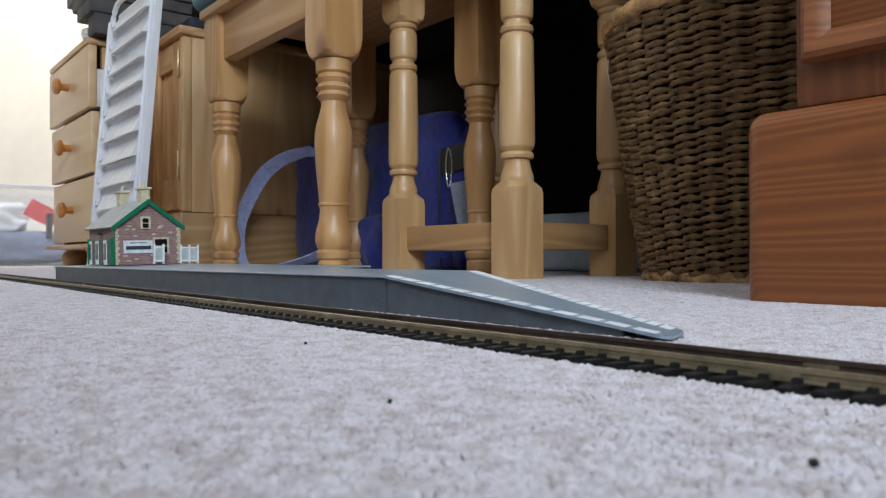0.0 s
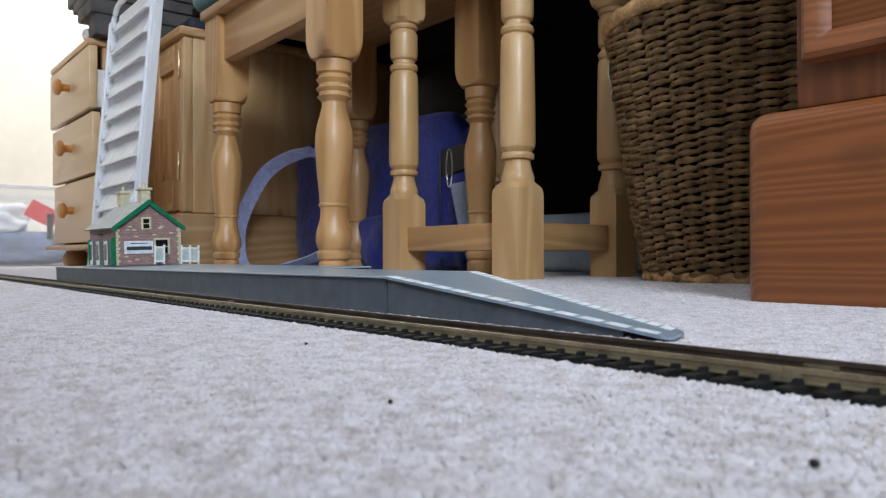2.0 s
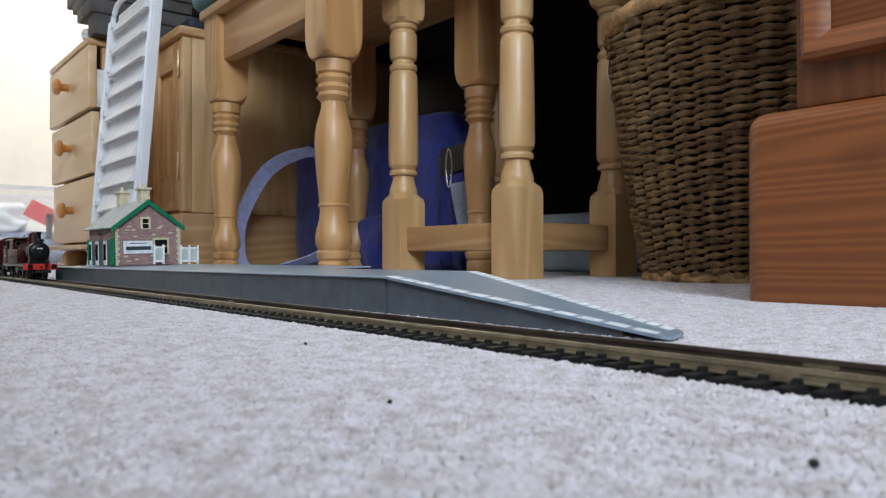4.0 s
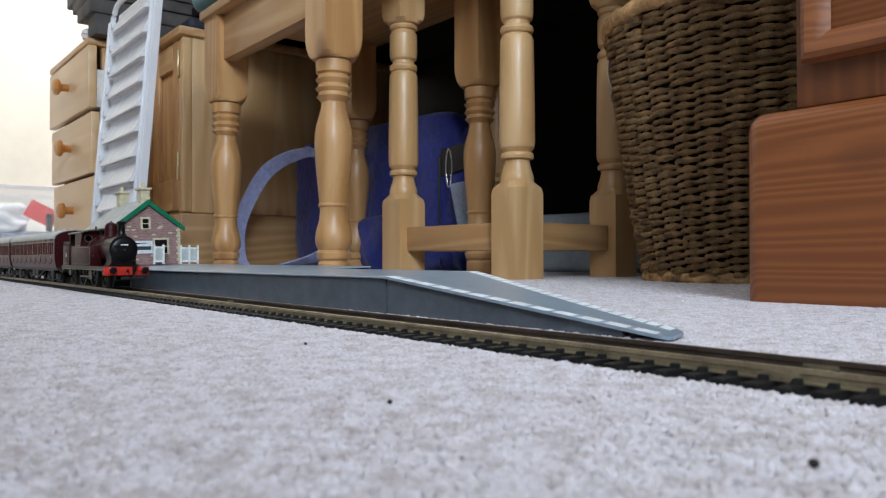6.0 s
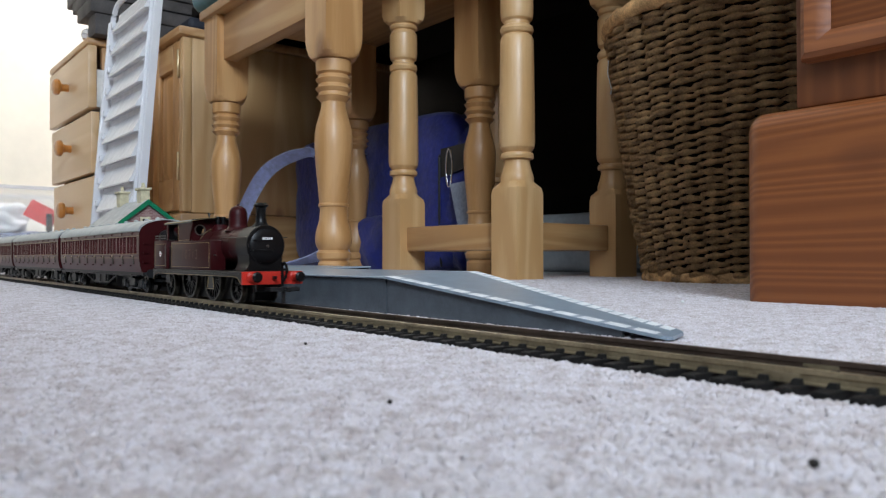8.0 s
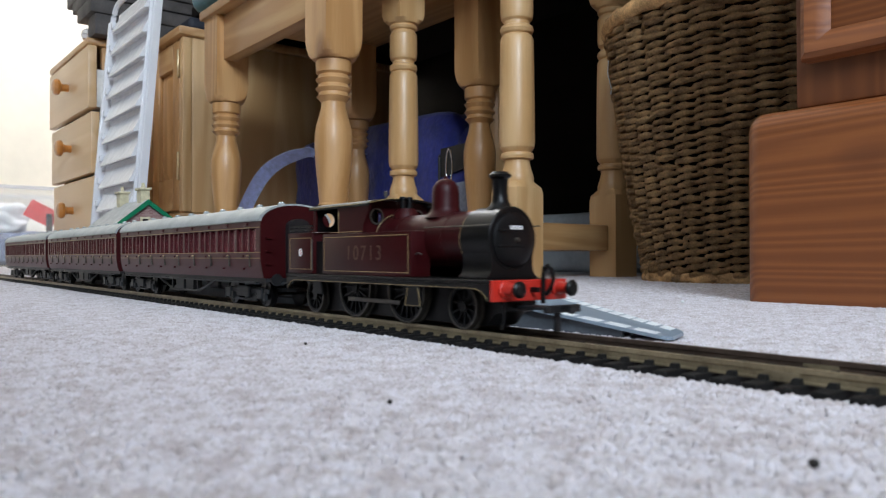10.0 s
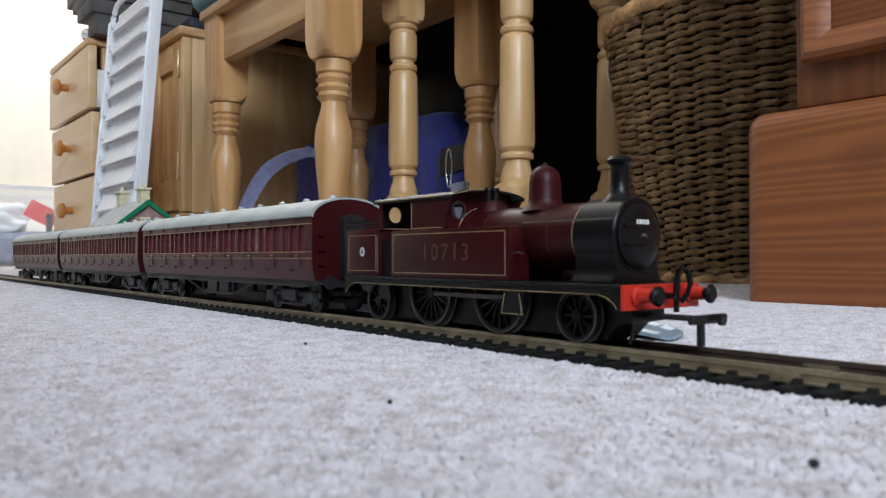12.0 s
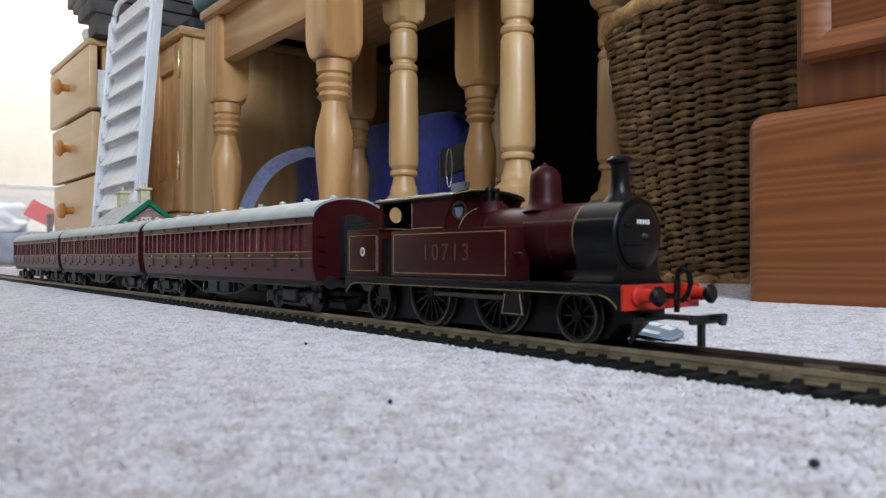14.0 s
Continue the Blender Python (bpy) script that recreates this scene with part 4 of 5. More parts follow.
    mm("coupling_hook", prism(bmesh.new(), [(33, 8.9), (38.2, 9.4), (38.8, 8.8), (38.4, 6.8), (37.6, 7.2), (37.4, 8.2), (33, 7.6)], "y", -1.2, 1.2), BLACK, cp)
    mm("drop_pin", B(31.6, 33.0, -0.8, 0.8, 1.2, 7.3), BLACK, cp)
    mm("guard_iron", tube(bmesh.new(), [(17.5, -8.6, 10), (18.5, -8.6, 5), (17.2, -8.6, 1.2)], 0.5, 6), ENGINE_BLACK, th)
    mm("lever", tube(bmesh.new(), [(-20.4, -13.6, 24.6), (-18.6, -13.8, 24.9), (-16.4, -14.0, 24.4)], 0.3, 6), STEEL, th, "small steel lever")
    # the gold line where the firebox meets the cab front
    mm("firebox_line", tube(bmesh.new(), [(-50.4, -10.4 * math.cos(a), 29.4 + 10.4 * math.sin(a)) for a in np.linspace(0.35, math.pi - 0.35, 25)], 0.16, 6), GOLD, th, "thin gold line")
    # ashpan between the coupled wheels
    mm("ashpan", B(-60, -36, -6.5, 6.5, 2.0, 4.4), ENGINE_BLACK, th)
    return th


def coach_bogie(parent, x):
    bg = bmesh.new()
    box(bg, -24, 24, -7, 7, 7, 9)
    for s in (-1, 1):
        box(bg, -25, 25, *sorted((s * 11.2, s * 12.4)), 6.2, 8.6, bev=0.3, seg=1)
        for ax in (-18, 18):
            box(bg, ax - 2.6, ax + 2.6, *sorted((s * 11.2, s * 13.6)), 3.6, 8.8, bev=0.4, seg=1)
            box(bg, ax - 5.4, ax - 3.4, *sorted((s * 11.6, s * 13.2)), 3.0, 6.4), box(bg, ax + 3.4, ax + 5.4, *sorted((s * 11.6, s * 13.2)), 3.0, 6.4)
        box(bg, -6.5, 6.5, *sorted((s * 11.6, s * 13.8)), 4.4, 9.6, bev=0.4, seg=1)
        box(bg, -14, 14, *sorted((s * 11.4, s * 12.2)), 2.6, 3.6)
    b = mm("bogie", bg, UNDER, parent)
    b.location = (x / 1000, 0, 0)
    for ax in (-18, 18):
        t = bmesh.new()
        turn = Matrix.Rotation(radians(90), 4, "X")
        lathe(t, [(-12, 0.8), (-10, 0.8), (-9.9, 6.2), (-7.9, 6.3), (-7.8, 6.9), (-7.2, 6.9), (-7.1, 1.0), (7.1, 1.0), (7.2, 6.9), (7.8, 6.9), (7.9, 6.3), (9.9, 6.2), (10, 0.8), (12, 0.8)], 24, turn)
        for sp in range(4):
            q = bmesh.new()
            box(q, 2, 5, -10.2, -9.8, -0.5, 0.5)
            merge(t, q, Matrix.Rotation(math.pi / 2 * sp, 4, "Y"))
        w = mm("wheelset", t, ENGINE_BLACK, b)
        w.location = (ax / 1000, 0, 0.0063)


COACH_HALF = 109.2


def coach():
    th = empty("coach", pose(0, 0, RH), "crimson model passenger coach with a pale grey roof", "model carriage", "coaches of the train")
    h = COACH_HALF
    low = [(16.2, 13.8), (17.2, 17.5), (17.9, 22), (18.0, 25.8)]
    bays = 9
    bay = (2 * h - 6) / bays
    arc = [(18.6 * math.sin(a), 40.6 + 8.0 * math.cos(a)) for a in np.linspace(-math.pi / 2, math.pi / 2, 21)]
    for s in (-1, 1):
        o = mm("lower_side", prism(bmesh.new(), [(s * y, z) for y, z in low] + [(s * (y - 1.0), z) for y, z in low[::-1]], "x", -h, h), CRIMSON_DULL, th)
        mm("upper_side", B(-h, h, *sorted((s * 17.0, s * 18.0)), 37.0, 40.6), CRIMSON_DULL, th)
        edges = [(-h, -h + 3)]
        for i in range(bays):
            a = -h + 3 + i * bay
            edges += [(a + 6.6, a + 7.9), (a + 14.1, a + 15.4), (a + 22.0, a + bay + 1.0)]
        edges[-1] = (edges[-1][0], h)
        for a, b in edges:
            mm("window_pillar", B(a, b, *sorted((s * 17.0, s * 18.0)), 25.85, 36.95), CRIMSON_DULL, th, smooth=0)
        g = mm("glazing", B(-h + 0.5, h - 0.5, *sorted((s * 16.5, s * 16.8)), 25.9, 36.9), PANE, th, "window strip, tinted red for its reflection", smooth=0)
        g.visible_shadow = False
        for z in (37.15, 25.55, 22.9):
            mm("lining", B(-h, h, *sorted((s * 17.9, s * 18.12)), z, z + 0.3), GOLD, th, "thin pale gold line", smooth=0)
        for i in range(bays):
            a = -h + 3 + i * bay
            mm("ventilator", B(a + 8.4, a + 13.6, *sorted((s * 17.9, s * 18.7)), 38.2, 39.9, bev=0.25, seg=1), CRIMSON_DULL, th)
            mm("hinge", B(a + 8.0, a + 8.9, *sorted((s * 17.4, s * 18.45)), 17.6, 18.4), CRIMSON_DULL, th, smooth=0)
            mm("hinge", B(a + 8.0, a + 8.9, *sorted((s * 17.6, s * 18.45)), 23.4, 24.4), CRIMSON_DULL, th, smooth=0)
            mm("grab_handle", B(a + 15.6, a + 16.0, *sorted((s * 17.5, s * 18.5)), 19.0, 24.4), STEEL, th, "dull steel grab handle", smooth=0)
            mm("door_handle", B(a + 13.4, a + 14.6, *sorted((s * 17.8, s * 18.6)), 24.0, 24.6), BRASS, th, "brass door handle", smooth=0)
        mm("footboard", B(-h + 6, h - 6, *sorted((s * 15.6, s * 17.4)), 11.2, 11.9), UNDER, th, smooth=0)
        mm("truss", tube(bmesh.new(), [(-48, s * 13, 12.4), (-20, s * 13, 5.0), (20, s * 13, 5.0), (48, s * 13, 12.4)], 0.7, 6), UNDER, th)
        for q in (-20, 20):
            mm("truss_post", B(q - 0.6, q + 0.6, *sorted((s * 12.5, s * 13.5)), 5, 12), UNDER, th, smooth=0)
        mm("battery_box", B(-14, -1, *sorted((s * 7, s * 13.4)), 5.2, 11.8, bev=0.4, seg=1), UNDER, th)
        mm("battery_box", B(1, 13, *sorted((s * 8, s * 13.0)), 5.4, 11.8, bev=0.4, seg=1), UNDER, th)
    mm("underframe", B(-h, h, -15.2, 15.2, 12.0, 13.75), UNDER, th, smooth=0)
    mm("floor", B(-h + 1, h - 1, -15.9, 15.9, 13.8, 15.0), UNDER, th, smooth=0)
    for i in range(bays + 1):
        a = -h + 3 + i * bay
        mm("partition", B(a - 0.5 + 0.5, a + 0.9, -15.6, 9.5, 15.1, 40), SEAT, th, "dark red compartment partition", smooth=0)
        if i < bays:
            mm("seat", B(a + 1.0, a + 5.0, -15.6, 9.5, 15.1, 28.5, bev=0.4, seg=1), SEAT, th, "dark red seat")
    ends = [(-16.2, 13.8), (16.2, 13.8), (17.2, 17.5), (17.9, 22), (18.0, 40.4)] + [(y * 0.965, z - 0.3) for y, z in arc[::-1]] + [(-18.0, 40.4), (-17.9, 22), (-17.2, 17.5)]
    for s in (-1, 1):
        e = mm("end_panel", prism(bmesh.new(), ends, "x", *sorted((s * (h - 1.2), s * (h + 0.4)))), CRIMSON, th, "crimson coach end", smooth=0)
        gang = [(-5.4, 15), (5.4, 15), (5.4, 38)] + [(5.4 * math.cos(a), 38 + 3.4 * math.sin(a)) for a in np.linspace(0, math.pi, 9)[1:-1]] + [(-5.4, 38)]
        mm("gangway", prism(bmesh.new(), gang, "x", *sorted((s * (h + 0.5), s * (h + 4.2)))), BLACK, e, "black corridor gangway")
        for y in (-11.4, 11.4):
            mm("buffer", lathe(bmesh.new(), [(h + 0.2, 1.5), (h + 3.4, 1.4), (h + 3.5, 2.8), (h + 4.2, 2.8)], 16, Matrix.Translation((0, y, 13.0)) @ Matrix.Rotation(radians(90 * s), 4, "Y")), BLACK, e)
        for z in (20, 26, 32):
            mm("end_step", B(*sorted((s * (h + 0.4), s * (h + 1.4))), -15.5, -12.5, z, z + 0.7), CRIMSON, e, smooth=0)
        mm("coupling", B(*sorted((s * (h - 6), s * (h + 5.2))), -2.2, 2.2, 7.2, 8.8), BLACK, th, smooth=0)
        coach_bogie(th, s * 80.5)
    roof = mm("roof", prism(bmesh.new(), arc + [(y * 0.95, z - 0.8) for y, z in arc[::-1]], "x", -h - 0.6, h + 0.6), ROOF, th, "pale grey roof")
    for i in range(bays):
        for k in (0.3, 0.78):
            a = -h + 3 + (i + k) * bay
            mm("roof_vent", lathe(bmesh.new(), [(47.6, 1.8), (48.9, 1.8), (49.6, 1.4), (49.9, 0.6)], 12, Matrix.Translation((a, 3.2 if k < 0.5 else -3.2, 0))), ROOF, roof)
    for y in (-18.5, 18.5):
        mm("gutter", B(-h - 0.5, h + 0.5, y - 0.3, y + 0.3, 40.3, 40.9), ROOF, roof, smooth=0)
    return th


ENGINE = engine()
COACHES = [coach()]
COACH_AT = [-0.2430 - 0.2297 * k for k in range(3)]
for k in (1, 2):
    COACHES.append(copy_thing(COACHES[0], pose(COACH_AT[k], 0, RH)))
COACHES[0].matrix_world = pose(COACH_AT[0], 0, RH)


# ---- seagrass basket ----
def seagrass():
    m = mat("seagrass_rope", (0.62, 0.375, 0.165), 0.75, var=0.35, scale=70, dark=(0.27, 0.145, 0.058))
    n, l = m.node_tree.nodes, m.node_tree.links
    uv, wv, bp = n.new("ShaderNodeUVMap"), n.new("ShaderNodeTexWave"), n.new("ShaderNodeBump")
    uv.uv_map = "strand"
    wv.wave_type, wv.bands_direction = "BANDS", "DIAGONAL"
    wv.inputs["Scale"].default_value, wv.inputs["Distortion"].default_value, wv.inputs["Detail"].default_value = 1.6, 1.2, 2
    bp.inputs["Strength"].default_value, bp.inputs["Distance"].default_value = 1.0, 0.003
    l.new(uv.outputs[0], wv.inputs["Vector"]), l.new(wv.outputs["Fac"], bp.inputs["Height"]), l.new(bp.outputs[0], n["Principled BSDF"].inputs["Normal"])
    return m


SEAGRASS = seagrass()
# Dark colour of an added lining, standing in for shade between the strands.
WEAVE_SHADE = mat("weave_gap_shade", (0.06, 0.038, 0.018), 0.9, scale=90)


def basket():
    th = empty("basket", pose(-0.3220, 0.6325, 0), "tall tapered basket woven from twisted brown seagrass", "basket")
    rb, rt, h = 0.101, 0.1465, 0.294
    def radius(z):
        return rb + (rt - rb) * (z / h) ** 0.85
    part("lining", lathe(bmesh.new(), [(0.002, rb - 0.010), (0.003, rb - 0.008)] + [(z, radius(z) - 0.006) for z in np.linspace(0.01, h - 0.006, 12)], 48), WEAVE_SHADE, th)
    rng = random.Random(5)
    cols, rows = 30, 36
    verts, faces, uvs = [], [], []
    ns, nr = 13, 8
    for j in range(rows):
        for i in range(cols):
            z0 = (j + 0.5 + (0.5 if i % 2 else 0.0)) * (h - 0.012) / rows + 0.002 + rng.uniform(-0.0009, 0.0009)
            a0 = 2 * math.pi * (i + rng.uniform(-0.04, 0.04)) / cols
            span = 2 * math.pi / cols * rng.uniform(1.12, 1.28)
            thick = (h / rows) * rng.uniform(0.40, 0.49)
            lift = rng.uniform(-0.0010, 0.0016)
            tilt = rng.uniform(0.0000, 0.0018)
            base = len(verts)
            for k in range(ns):
                u = k / (ns - 1) * 2 - 1
                bulge = math.cos(u * math.pi / 2)
                for q in range(nr):
                    w = 2 * math.pi * q / nr
                    r = thick * (0.35 + 0.65 * bulge ** 0.5)
                    twist = 1 + 0.24 * math.sin(w * 2 + u * 7 + i)
                    R = radius(z0) - 0.0045 + 0.0062 * bulge + lift + r * 0.8 * math.cos(w) * twist
                    a = a0 + u * span / 2
                    verts.append((R * math.cos(a), R * math.sin(a), z0 + u * tilt + r * math.sin(w) * twist))
                    uvs.append((u * 3.2 + i * 1.7 + j * 0.31, q / nr * 3.0))
            for k in range(ns - 1):
                for q in range(nr):
                    faces.append((base + k * nr + q, base + k * nr + (q + 1) % nr, base + (k + 1) * nr + (q + 1) % nr, base + (k + 1) * nr + q))
    me = bpy.data.meshes.new("weave")
    me.from_pydata(verts, [], faces)
    lay = me.uv_layers.new(name="strand")
    idx = np.zeros(len(me.loops), dtype=np.int32)
    me.loops.foreach_get("vertex_index", idx)
    lay.data.foreach_set("uv", np.array(uvs, dtype=np.float32)[idx].ravel())
    me.shade_smooth()
    me.materials.append(SEAGRASS)
    w = new("weave", me)
    w.parent = th
    w["kind"] = "stuff"
    w["label"] = "rows of twisted seagrass strands"
    # wrapped rim and foot ring
    for name, z, r, t, nseg in (("rim", h - 0.001, rt, 0.0085, 90), ("foot_ring", 0.006, rb + 0.0015, 0.0062, 60)):
        bm = bmesh.new()
        loops = []
        for i in range(nseg):
            a = 2 * math.pi * i / nseg
            tt = t * (1 + 0.16 * math.sin(i * math.pi / 1.5) + rng.uniform(-0.06, 0.06))
            loops.append([((r + tt * 0.8 * math.cos(w)) * math.cos(a), (r + tt * 0.8 * math.cos(w)) * math.sin(a), z + tt * math.sin(w)) for w in np.arange(10) * 2 * math.pi / 10])
        rings(bm, loops + [loops[0]], caps=False)
        part(name, bm, SEAGRASS, th)
    part("loose_thread", tube(bmesh.new(), [(-0.110, -0.094, 0.262), (-0.113, -0.092, 0.245), (-0.110, -0.089, 0.228), (-0.111, -0.088, 0.222), (-0.104, -0.098, 0.219), (-0.097, -0.105, 0.221)], 0.0006, 6), FENCE, th, "loose pale thread")


basket()

# ---- blue holdall under the desk ----
NAVY = mat("royal_blue_nylon", (0.012, 0.023, 0.20), 0.55, scale=14, var=0.25, bump=0.5, bscale=60, sheen=0.2)
WEB = mat("grey_webbing", (0.30, 0.33, 0.40), 0.8, scale=200, bump=0.4, bscale=1500)
STRAPBLUE = mat("pale_blue_strap", (0.46, 0.52, 0.82), 0.6, scale=100, bump=0.4, bscale=1500)
CHROME = mat("chrome", (0.8, 0.8, 0.82), 0.15, 1.0, scale=50)


def soft_box(x0, x1, y0, y1, z0, z1, sag, seed, n=14, power=4.0):
    """A stuffed bag: a rounded box with dents."""
    t = bmesh.new()
    bmesh.ops.create_cube(t, size=2)
    bmesh.ops.subdivide_edges(t, edges=t.edges[:], cuts=n, use_grid_fill=True)
    for v in t.verts:
        p = v.co.copy()
        k = (abs(p.x) ** power + abs(p.y) ** power + abs(p.z) ** power) ** (1 / power)
        p = p / k
        w = noise.noise(p * 2.1 + Vector((seed, 0, 0))) * sag + noise.noise(p * 5.3 + Vector((0, seed, 0))) * sag * 0.4
        p *= 1 + w
        v.co = ((x0 + x1) / 2 + p.x * (x1 - x0) / 2, (y0 + y1) / 2 + p.y * (y1 - y0) / 2, max(z0, (z0 + z1) / 2 + p.z * (z1 - z0) / 2))
    return t


def holdall():
    th = empty("holdall", pose(-1.10, 0.80, 0.001), "royal blue nylon holdall with black straps on the carpet", "bag")
    part("body", soft_box(-0.345, 0.255, -0.160, 0.005, 0.0, 0.290, 0.035, 2.0, power=7.0), NAVY, th, smooth=0).data.shade_smooth()
    part("pocket", soft_box(-0.02, 0.12, -0.205, -0.12, 0.0, 0.105, 0.10, 7.0), NAVY, th, smooth=0).data.shade_smooth()
    part("end_pocket", soft_box(0.20, 0.285, -0.150, -0.02, 0.0, 0.255, 0.06, 4.0), NAVY, th, smooth=0).data.shade_smooth()
    part("piping", tube(bmesh.new(), [(0.206, -0.146, 0.01), (0.213, -0.156, 0.10), (0.213, -0.156, 0.2), (0.205, -0.135, 0.255), (0.19, -0.08, 0.287)], 0.0022, 6), BLACK, th, "black piping")
    part("strap", prism(bmesh.new(), [(0.215, 0.165), (0.215, 0.215), (0.33, 0.220), (0.33, 0.185)], "y", -0.155, -0.148), BLACK, th, "black strap end", smooth=0)
    ring = [(0.252 + 0.008 * math.cos(a), -0.166, 0.178 + 0.032 * math.sin(a)) for a in np.linspace(0, 2 * math.pi, 25)]
    part("ring", tube(bmesh.new(), ring, 0.0015, 8), CHROME, th, "chrome strap ring")
    bm = bmesh.new()
    cols = []
    for i in range(9):
        u = i / 8
        x, z = 0.276 + 0.030 * u + 0.02 * u * u, 0.150 - 0.146 * u ** 1.1
        cols.append([(x - 0.019, -0.168, z), (x + 0.019, -0.160, z + 0.004), (x + 0.019, -0.157, z + 0.004), (x - 0.019, -0.165, z)])
    rings(bm, cols)
    part("webbing", bm, WEB, th, "grey webbing strap")


holdall()


def loop_strap():
    """The shoulder strap lies in a loop in front of the bag."""
    pts = [(-1.12, 0.640, 0.230), (-1.135, 0.560, 0.232), (-1.190, 0.520, 0.226), (-1.262, 0.500, 0.200), (-1.328, 0.495, 0.152), (-1.366, 0.490, 0.100), (-1.374, 0.490, 0.050), (-1.352, 0.488, 0.012), (-1.300, 0.49, 0.004), (-1.20, 0.49, 0.008), (-1.06, 0.50, 0.028), (-1.00, 0.54, 0.050)]
    pts = [Vector(p) for p in pts]
    bm = bmesh.new()
    cols = []
    dense = []
    for i in range(len(pts) - 1):
        a, b, c, d = pts[max(i - 1, 0)], pts[i], pts[i + 1], pts[min(i + 2, len(pts) - 1)]
        for k in range(5):
            u = k / 5
            dense.append(0.5 * ((2 * b) + (c - a) * u + (2 * a - 5 * b + 4 * c - d) * u * u + (3 * b - a - 3 * c + d) * u ** 3))
    for i, p in enumerate(dense):
        t = (dense[min(i + 1, len(dense) - 1)] - dense[max(i - 1, 0)]).normalized()
        side = Vector((0.75, 0.66, 0.0))
        side = (side - t * side.dot(t)).normalized() * 0.014
        nrm = t.cross(side).normalized() * 0.0012
        cols.append([p - side - nrm, p + side - nrm, p + side + nrm, p - side + nrm])
    rings(bm, cols)
    tagged(part("shoulder_strap", bm, STRAPBLUE, None), "blue webbing shoulder strap looped on the carpet", "strap")


loop_strap()

# ---- pale cloth bundle in the shade ----
PALE = mat("off_white_cloth", (0.62, 0.63, 0.62), 0.85, scale=12, var=0.1, bump=0.3, bscale=90)
o = part("folded_cloth", soft_box(-0.97, -0.66, 0.90, 1.03, 0.0, 0.112, 0.035, 9.0, power=7.0), PALE, None, smooth=0)
o.data.shade_smooth()
tagged(o, "off-white cloth folded flat on the carpet", "cloth")

# ---- ribbed plastic tray that leans ----
CLEAR = mat("milky_clear_plastic", (0.92, 0.92, 0.96), 0.2, scale=9, var=0.02, trans=0.3, ior=1.45, bump=0.2, bscale=40)


def tray():
    th = empty("plastic_tray", pose(-1.108, 0.199, 0.001, -4.6, 0, 0), "milky clear ribbed plastic tray leaning upright", "tray")
    w, h = 0.262, 0.500
    part("back", B(-w + 0.010, -0.022, 0.0060, 0.0080, 0.012, h - 0.012), CLEAR, th, smooth=0)
    # the near long side: a flat flange, a thin bright ridge and a rounded outer wall
    part("side_flange", B(-0.0435, -0.0235, 0.0015, 0.0058, 0.010, h + 0.020, bev=0.0012), CLEAR, th)
    part("side_ridge", B(-0.0232, -0.0195, -0.0065, 0.0080, 0.0, h + 0.026, bev=0.0015, seg=3), CLEAR, th, "bright moulded ridge")
    rim = [(-0.0192, 0.0080), (-0.0192, -0.0020), (-0.0060, 0.0010), (-0.0020, -0.0050), (0.0, -0.0030), (0.0, 0.0080)]
    part("side_lip", prism(bmesh.new(), rim, "z", 0.0, h + 0.026), CLEAR, th)
    part("side_lip", B(-w, -w + 0.009, -0.010, 0.0085, 0.0, h - 0.028, bev=0.003, seg=3), CLEAR, th)
    part("end_lip", B(-w + 0.0095, -0.0440, -0.008, 0.0058, 0.0, 0.012, bev=0.003, seg=3), CLEAR, th)
    corner = [(-w + 0.004 + 0.034 * (1 - math.cos(a)), -0.002, h - 0.030 + 0.034 * math.sin(a)) for a in np.linspace(0, math.pi / 2, 9)]
    part("end_lip", tube(bmesh.new(), corner + [(-0.045, -0.002, h + 0.004)], 0.0050, 8), CLEAR, th)
    n = 11
    for i in range(n):
        z = 0.040 + i * (h - 0.080) / (n - 1)
        bm = bmesh.new()
        # a long slope up to a sharp step
        prism(bm, [(0.0058, z + 0.0240), (-0.0080, z - 0.0110), (-0.0070, z - 0.0135), (0.0058, z - 0.0090)], "x", -w + 0.024, -0.0445)
        part("rib", bm, CLEAR, th, smooth=20)
        part("clip", B(-w + 0.0095, -w + 0.0200, -0.007, 0.0055, z - 0.002, z + 0.010, bev=0.0015), CLEAR, th)


tray()

# ---- clear storage box with odds and ends, against the west wall ----
BOXCLEAR = mat("clear_box_plastic", (0.93, 0.94, 0.95), 0.22, var=0.02, trans=0.92, ior=1.2, scale=6)
REDCARD = mat("red_card", (0.62, 0.05, 0.05), 0.6, scale=60)
BLUECLOTH = mat("blue_grey_cloth", (0.17, 0.20, 0.29), 0.85, scale=18, var=0.35, bump=0.5, bscale=50)


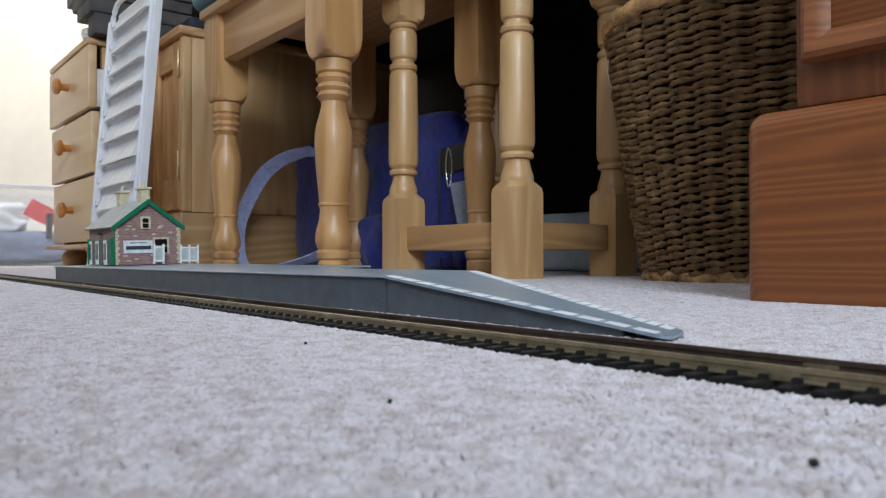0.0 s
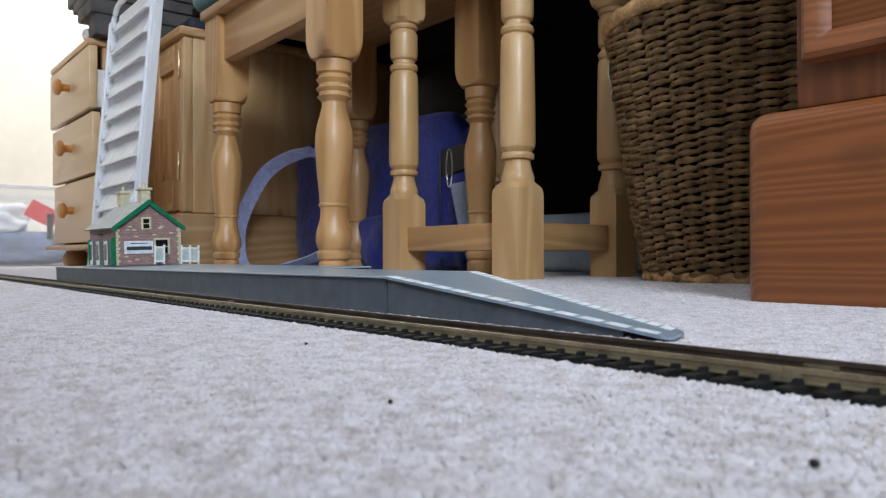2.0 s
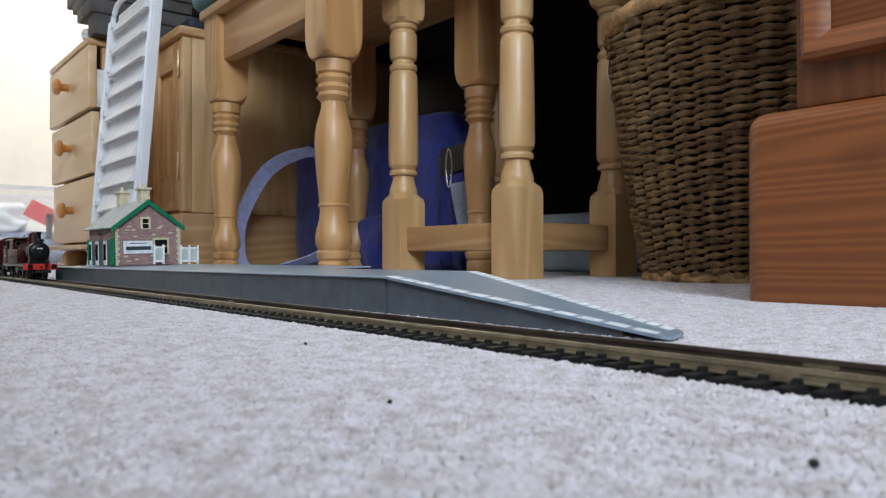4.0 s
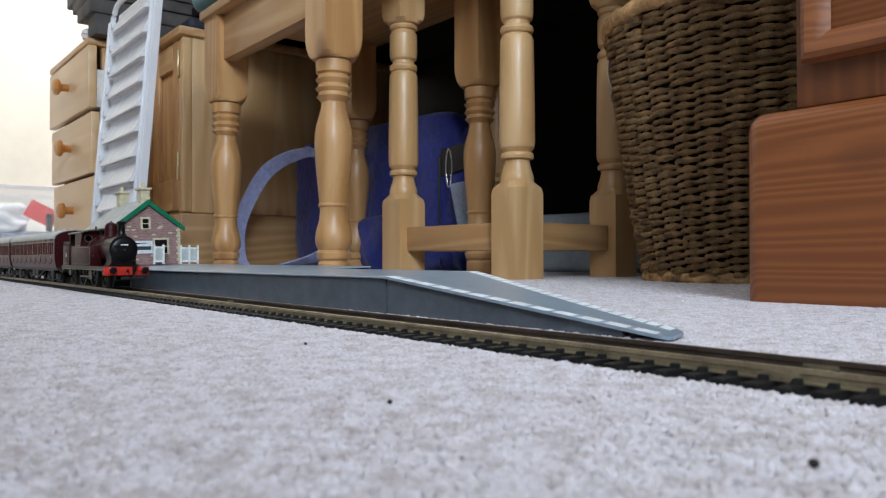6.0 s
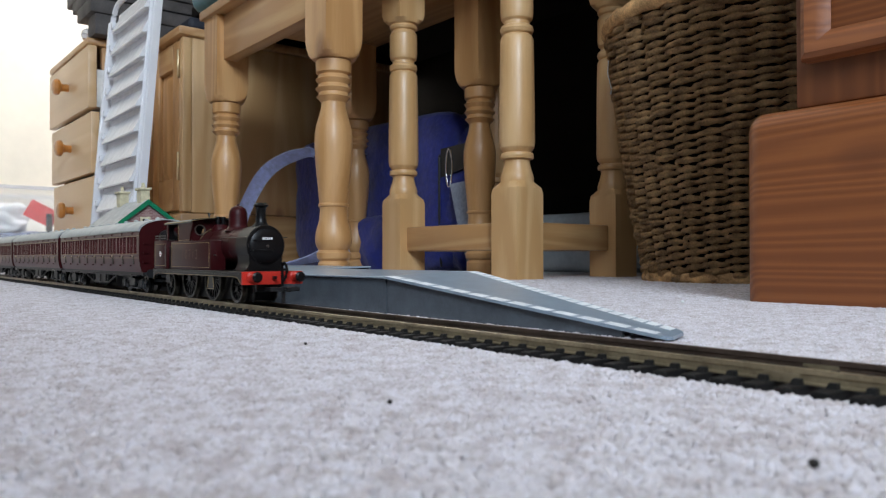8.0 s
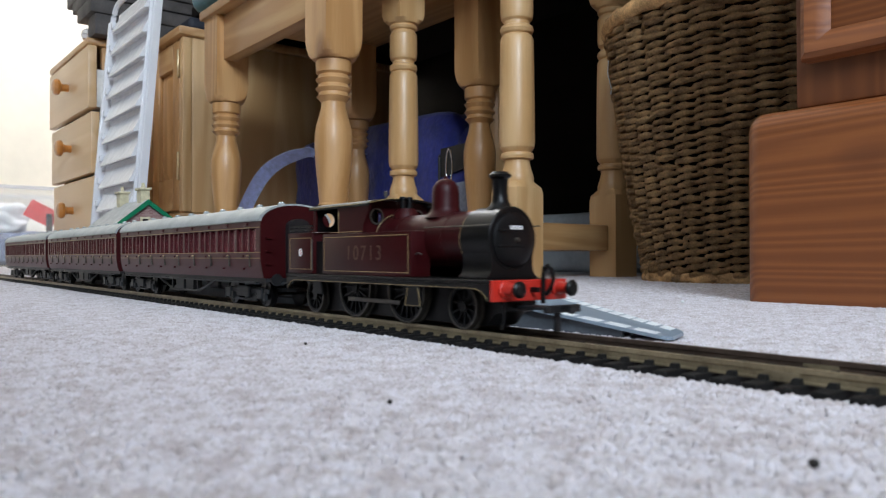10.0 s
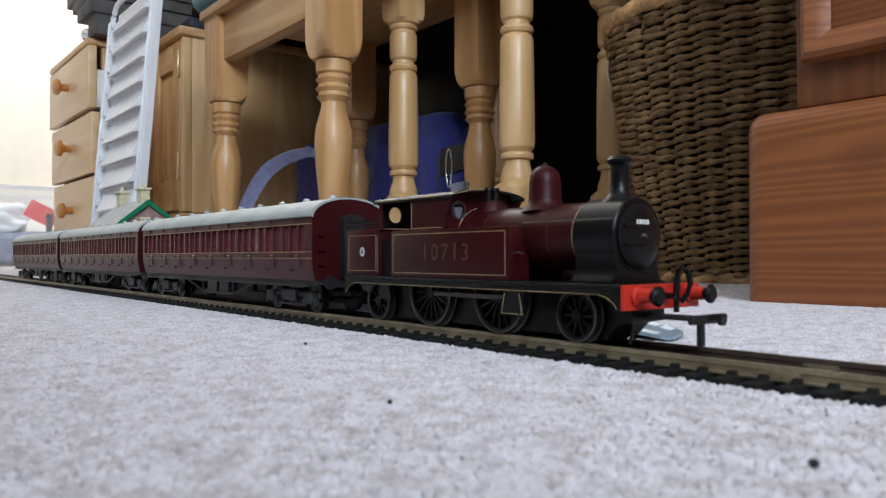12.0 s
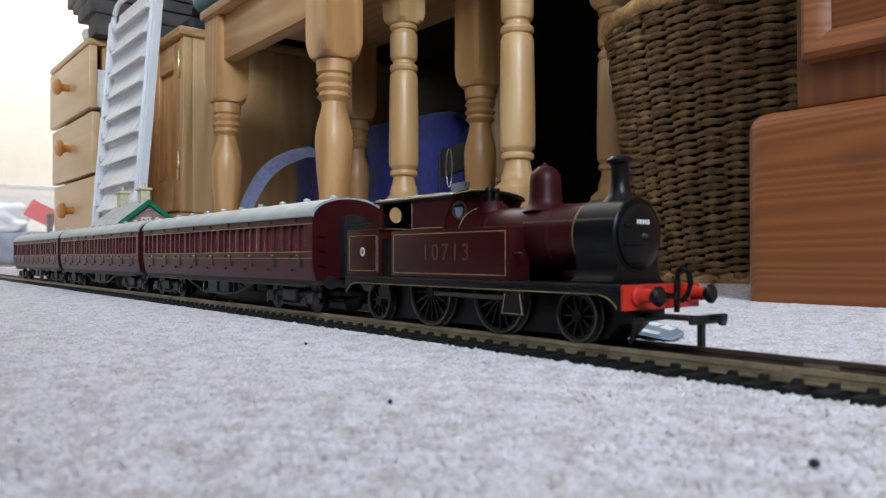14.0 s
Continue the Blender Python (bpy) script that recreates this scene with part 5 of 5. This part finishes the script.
def storage_box():
    x0, x1, y0, y1, h = -2.86, -2.46, 0.06, 0.46, 0.235
    th = empty("storage_box", pose(0, 0, 0.001), "clear plastic storage box holding cloth and cards", "storage box")
    t = 0.003
    for name, q in (("front_side", (x1 - t, x1, y0, y1)), ("back_side", (x0, x0 + t, y0, y1)), ("end_side", (x0 + t, x1 - t, y0, y0 + t)), ("end_side", (x0 + t, x1 - t, y1 - t, y1))):
        o = part(name, B(*q, 0.004, h, bev=0.001, seg=1), BOXCLEAR, th)
        o.visible_shadow = False
    part("base", B(x0, x1, y0, y1, 0.0, 0.004), BOXCLEAR, th)
    part("rim", rings(bmesh.new(), [[(a, b, z) for a, b in ((x0 - d, y0 - d), (x1 + d, y0 - d), (x1 + d, y1 + d), (x0 - d, y1 + d))] for d, z in ((0.0, h + 0.001), (0.010, h + 0.001), (0.012, h + 0.010), (0.0, h + 0.012), (0.0, h + 0.001))], caps=False), CLEAR, th)
    o = part("cloth_heap", soft_box(x0 + 0.02, x1 - 0.02, y0 + 0.01, y1 - 0.02, 0.006, 0.110, 0.10, 3.0), BLUECLOTH, None, smooth=0)
    o.data.shade_smooth()
    tagged(o, "blue-grey folded cloth inside the clear box", "cloth")
    c = part("red_card", B(-0.002, 0.002, -0.045, 0.045, -0.028, 0.028), REDCARD, None, smooth=0)
    c.matrix_world = pose(-2.50, 0.328, 0.165, -28, 0, 0)
    tagged(c, "red card tucked upright in the clear box", "card")
    k = part("black_case", B(-2.480, -2.468, 0.336, 0.352, 0.085, 0.165, bev=0.002), BLACK, None)
    tagged(k, "slim black case inside the clear box", "case")
    p = part("plastic_bag", soft_box(-2.70, -2.53, 0.12, 0.30, 0.10, 0.20, 0.18, 11.0), PALE, None, smooth=0)
    p.data.shade_smooth()
    tagged(p, "crumpled white plastic bag inside the clear box", "bag")


storage_box()

# ---- things on top of the chest and the cupboard ----
FILE = mat("grey_card_file", (0.07, 0.062, 0.060), 0.7, scale=30, var=0.2)
for i, (dx, dy, z0, z1, wx) in enumerate(((0.222, -0.02, 0.518, 0.564, 0.06), (0.165, -0.03, 0.5645, 0.596, 0.12), (0.120, -0.03, 0.5965, 0.622, 0.17), (0.065, -0.03, 0.6225, 0.665, 0.23))):
    f = part("file_box", B(-1.90 + dx, -1.90 + dx + wx, 0.285 + dy, 0.55, z0, z1, bev=0.003), FILE, None)
    tagged(f, "grey card file lying in a stack on the chest", "file", "stack of files")
gl = part("glass_ball", lathe(bmesh.new(), [(0.0, 0.006), (0.003, 0.012), (0.012, 0.0165), (0.022, 0.0135), (0.027, 0.004)], 24, Matrix.Translation((-1.690, 0.268, 0.5175))), CHROME, None)
tagged(gl, "small shiny round ornament on the chest", "ornament")
bx = part("dark_case", B(-1.64, -1.475, 0.42, 0.60, 0.5205, 0.553, bev=0.012, seg=3), mat("navy_case", (0.012, 0.016, 0.028), 0.6, scale=40), None)
tagged(bx, "dark navy case on top of the cupboard", "case")

# ---- specks on the carpet ----
CRUMB = mat("dark_crumb", (0.025, 0.022, 0.020), 0.8, scale=900)
for x, y, s, mt, lb in ((0.0220, -0.0870, 0.0005, CRUMB, "tiny dark crumb on the carpet"), (0.0924, -0.0683, 0.0007, CRUMB, "small dark crumb on the carpet"),
                        (-0.0732, -0.0534, 0.0005, CRUMB, "tiny dark crumb on the carpet"), (-0.1231, 0.2244, 0.0010, FENCE, "tiny white scrap on the carpet")):
    c = part("crumb", soft_box(x - s, x + s, y - s * 0.8, y + s * 0.8, 0.0014, 0.0015 + s * 1.6, 0.3, x * 90, n=3, power=2.5), mt, None)
    tagged(c, lb, "crumb")


# ---- what moves ----
# seconds, metres that the train still has to go
RUN = [(0.0, 1.62), (1.4, 1.32), (2.6, 1.080), (2.8, 1.040), (3.0, 0.990), (3.2, 0.938), (4.2, 0.742), (5.3, 0.552), (5.5, 0.5305), (5.8, 0.4960), (6.2, 0.4440), (6.5, 0.3995),
       (7.0, 0.3360), (7.5, 0.2810), (8.0, 0.2270), (8.6, 0.1680), (9.4, 0.0960), (10.3, 0.0267), (10.5, 0.0142), (10.7, 0.0050), (10.9, 0.0006), (11.0, 0.0), (14.0, 0.0)]


def still_to_go(t):
    """Monotone cubic through RUN."""
    ts, ss = [a for a, b in RUN], [b for a, b in RUN]
    d = [(ss[i + 1] - ss[i]) / (ts[i + 1] - ts[i]) for i in range(len(ts) - 1)]
    g = [d[0]] + [0.0 if d[i - 1] * d[i] <= 0 else 2 * d[i - 1] * d[i] / (d[i - 1] + d[i]) for i in range(1, len(d))] + [d[-1]]
    i = max(0, min(len(d) - 1, sum(t >= a for a in ts) - 1))
    h = ts[i + 1] - ts[i]
    u = (t - ts[i]) / h
    return (ss[i] * (1 + 2 * u) * (1 - u) ** 2 + h * g[i] * u * (1 - u) ** 2 + ss[i + 1] * u * u * (3 - 2 * u) - h * g[i + 1] * u * u * (1 - u))


def motions():
    steps = [i / 10 for i in range(0, 112)] + [14.0]
    walk(ENGINE, [(t, pose(-still_to_go(t), 0, RH)) for t in steps])
    for ob, x in zip(COACHES, COACH_AT):
        walk(ob, [(t, pose(x - still_to_go(t), 0, RH)) for t in steps])
    fine = [i / 15 for i in range(0, 166)] + [14.0]
    for w, r, p in SPIN:
        walk(w, [(t, pose(p.x, p.y, p.z, 0, math.degrees(-still_to_go(t) / r) % 360, 0)) for t in fine])
    crank = 0.0045
    for rod, x, s in RODS:
        def at(t):
            a = still_to_go(t) / 0.0113 + (0 if s < 0 else math.pi / 2)
            return pose(x / 1000 + crank * math.cos(a), 0, 0.0113 + crank * math.sin(a))
        walk(rod, [(t, at(t)) for t in fine])
    finest = [i / 30 for i in range(60, 331)]
    for c in COACHES:
        for b in c.children:
            if b.name.startswith("bogie"):
                for w in b.children:
                    p = w.location.copy()
                    walk(w, [(0.0, pose(*p))] + [(t, pose(p.x, p.y, p.z, 0, math.degrees(-still_to_go(t) / 0.0063) % 360, 0)) for t in finest] + [(14.0, pose(*p))])


motions()
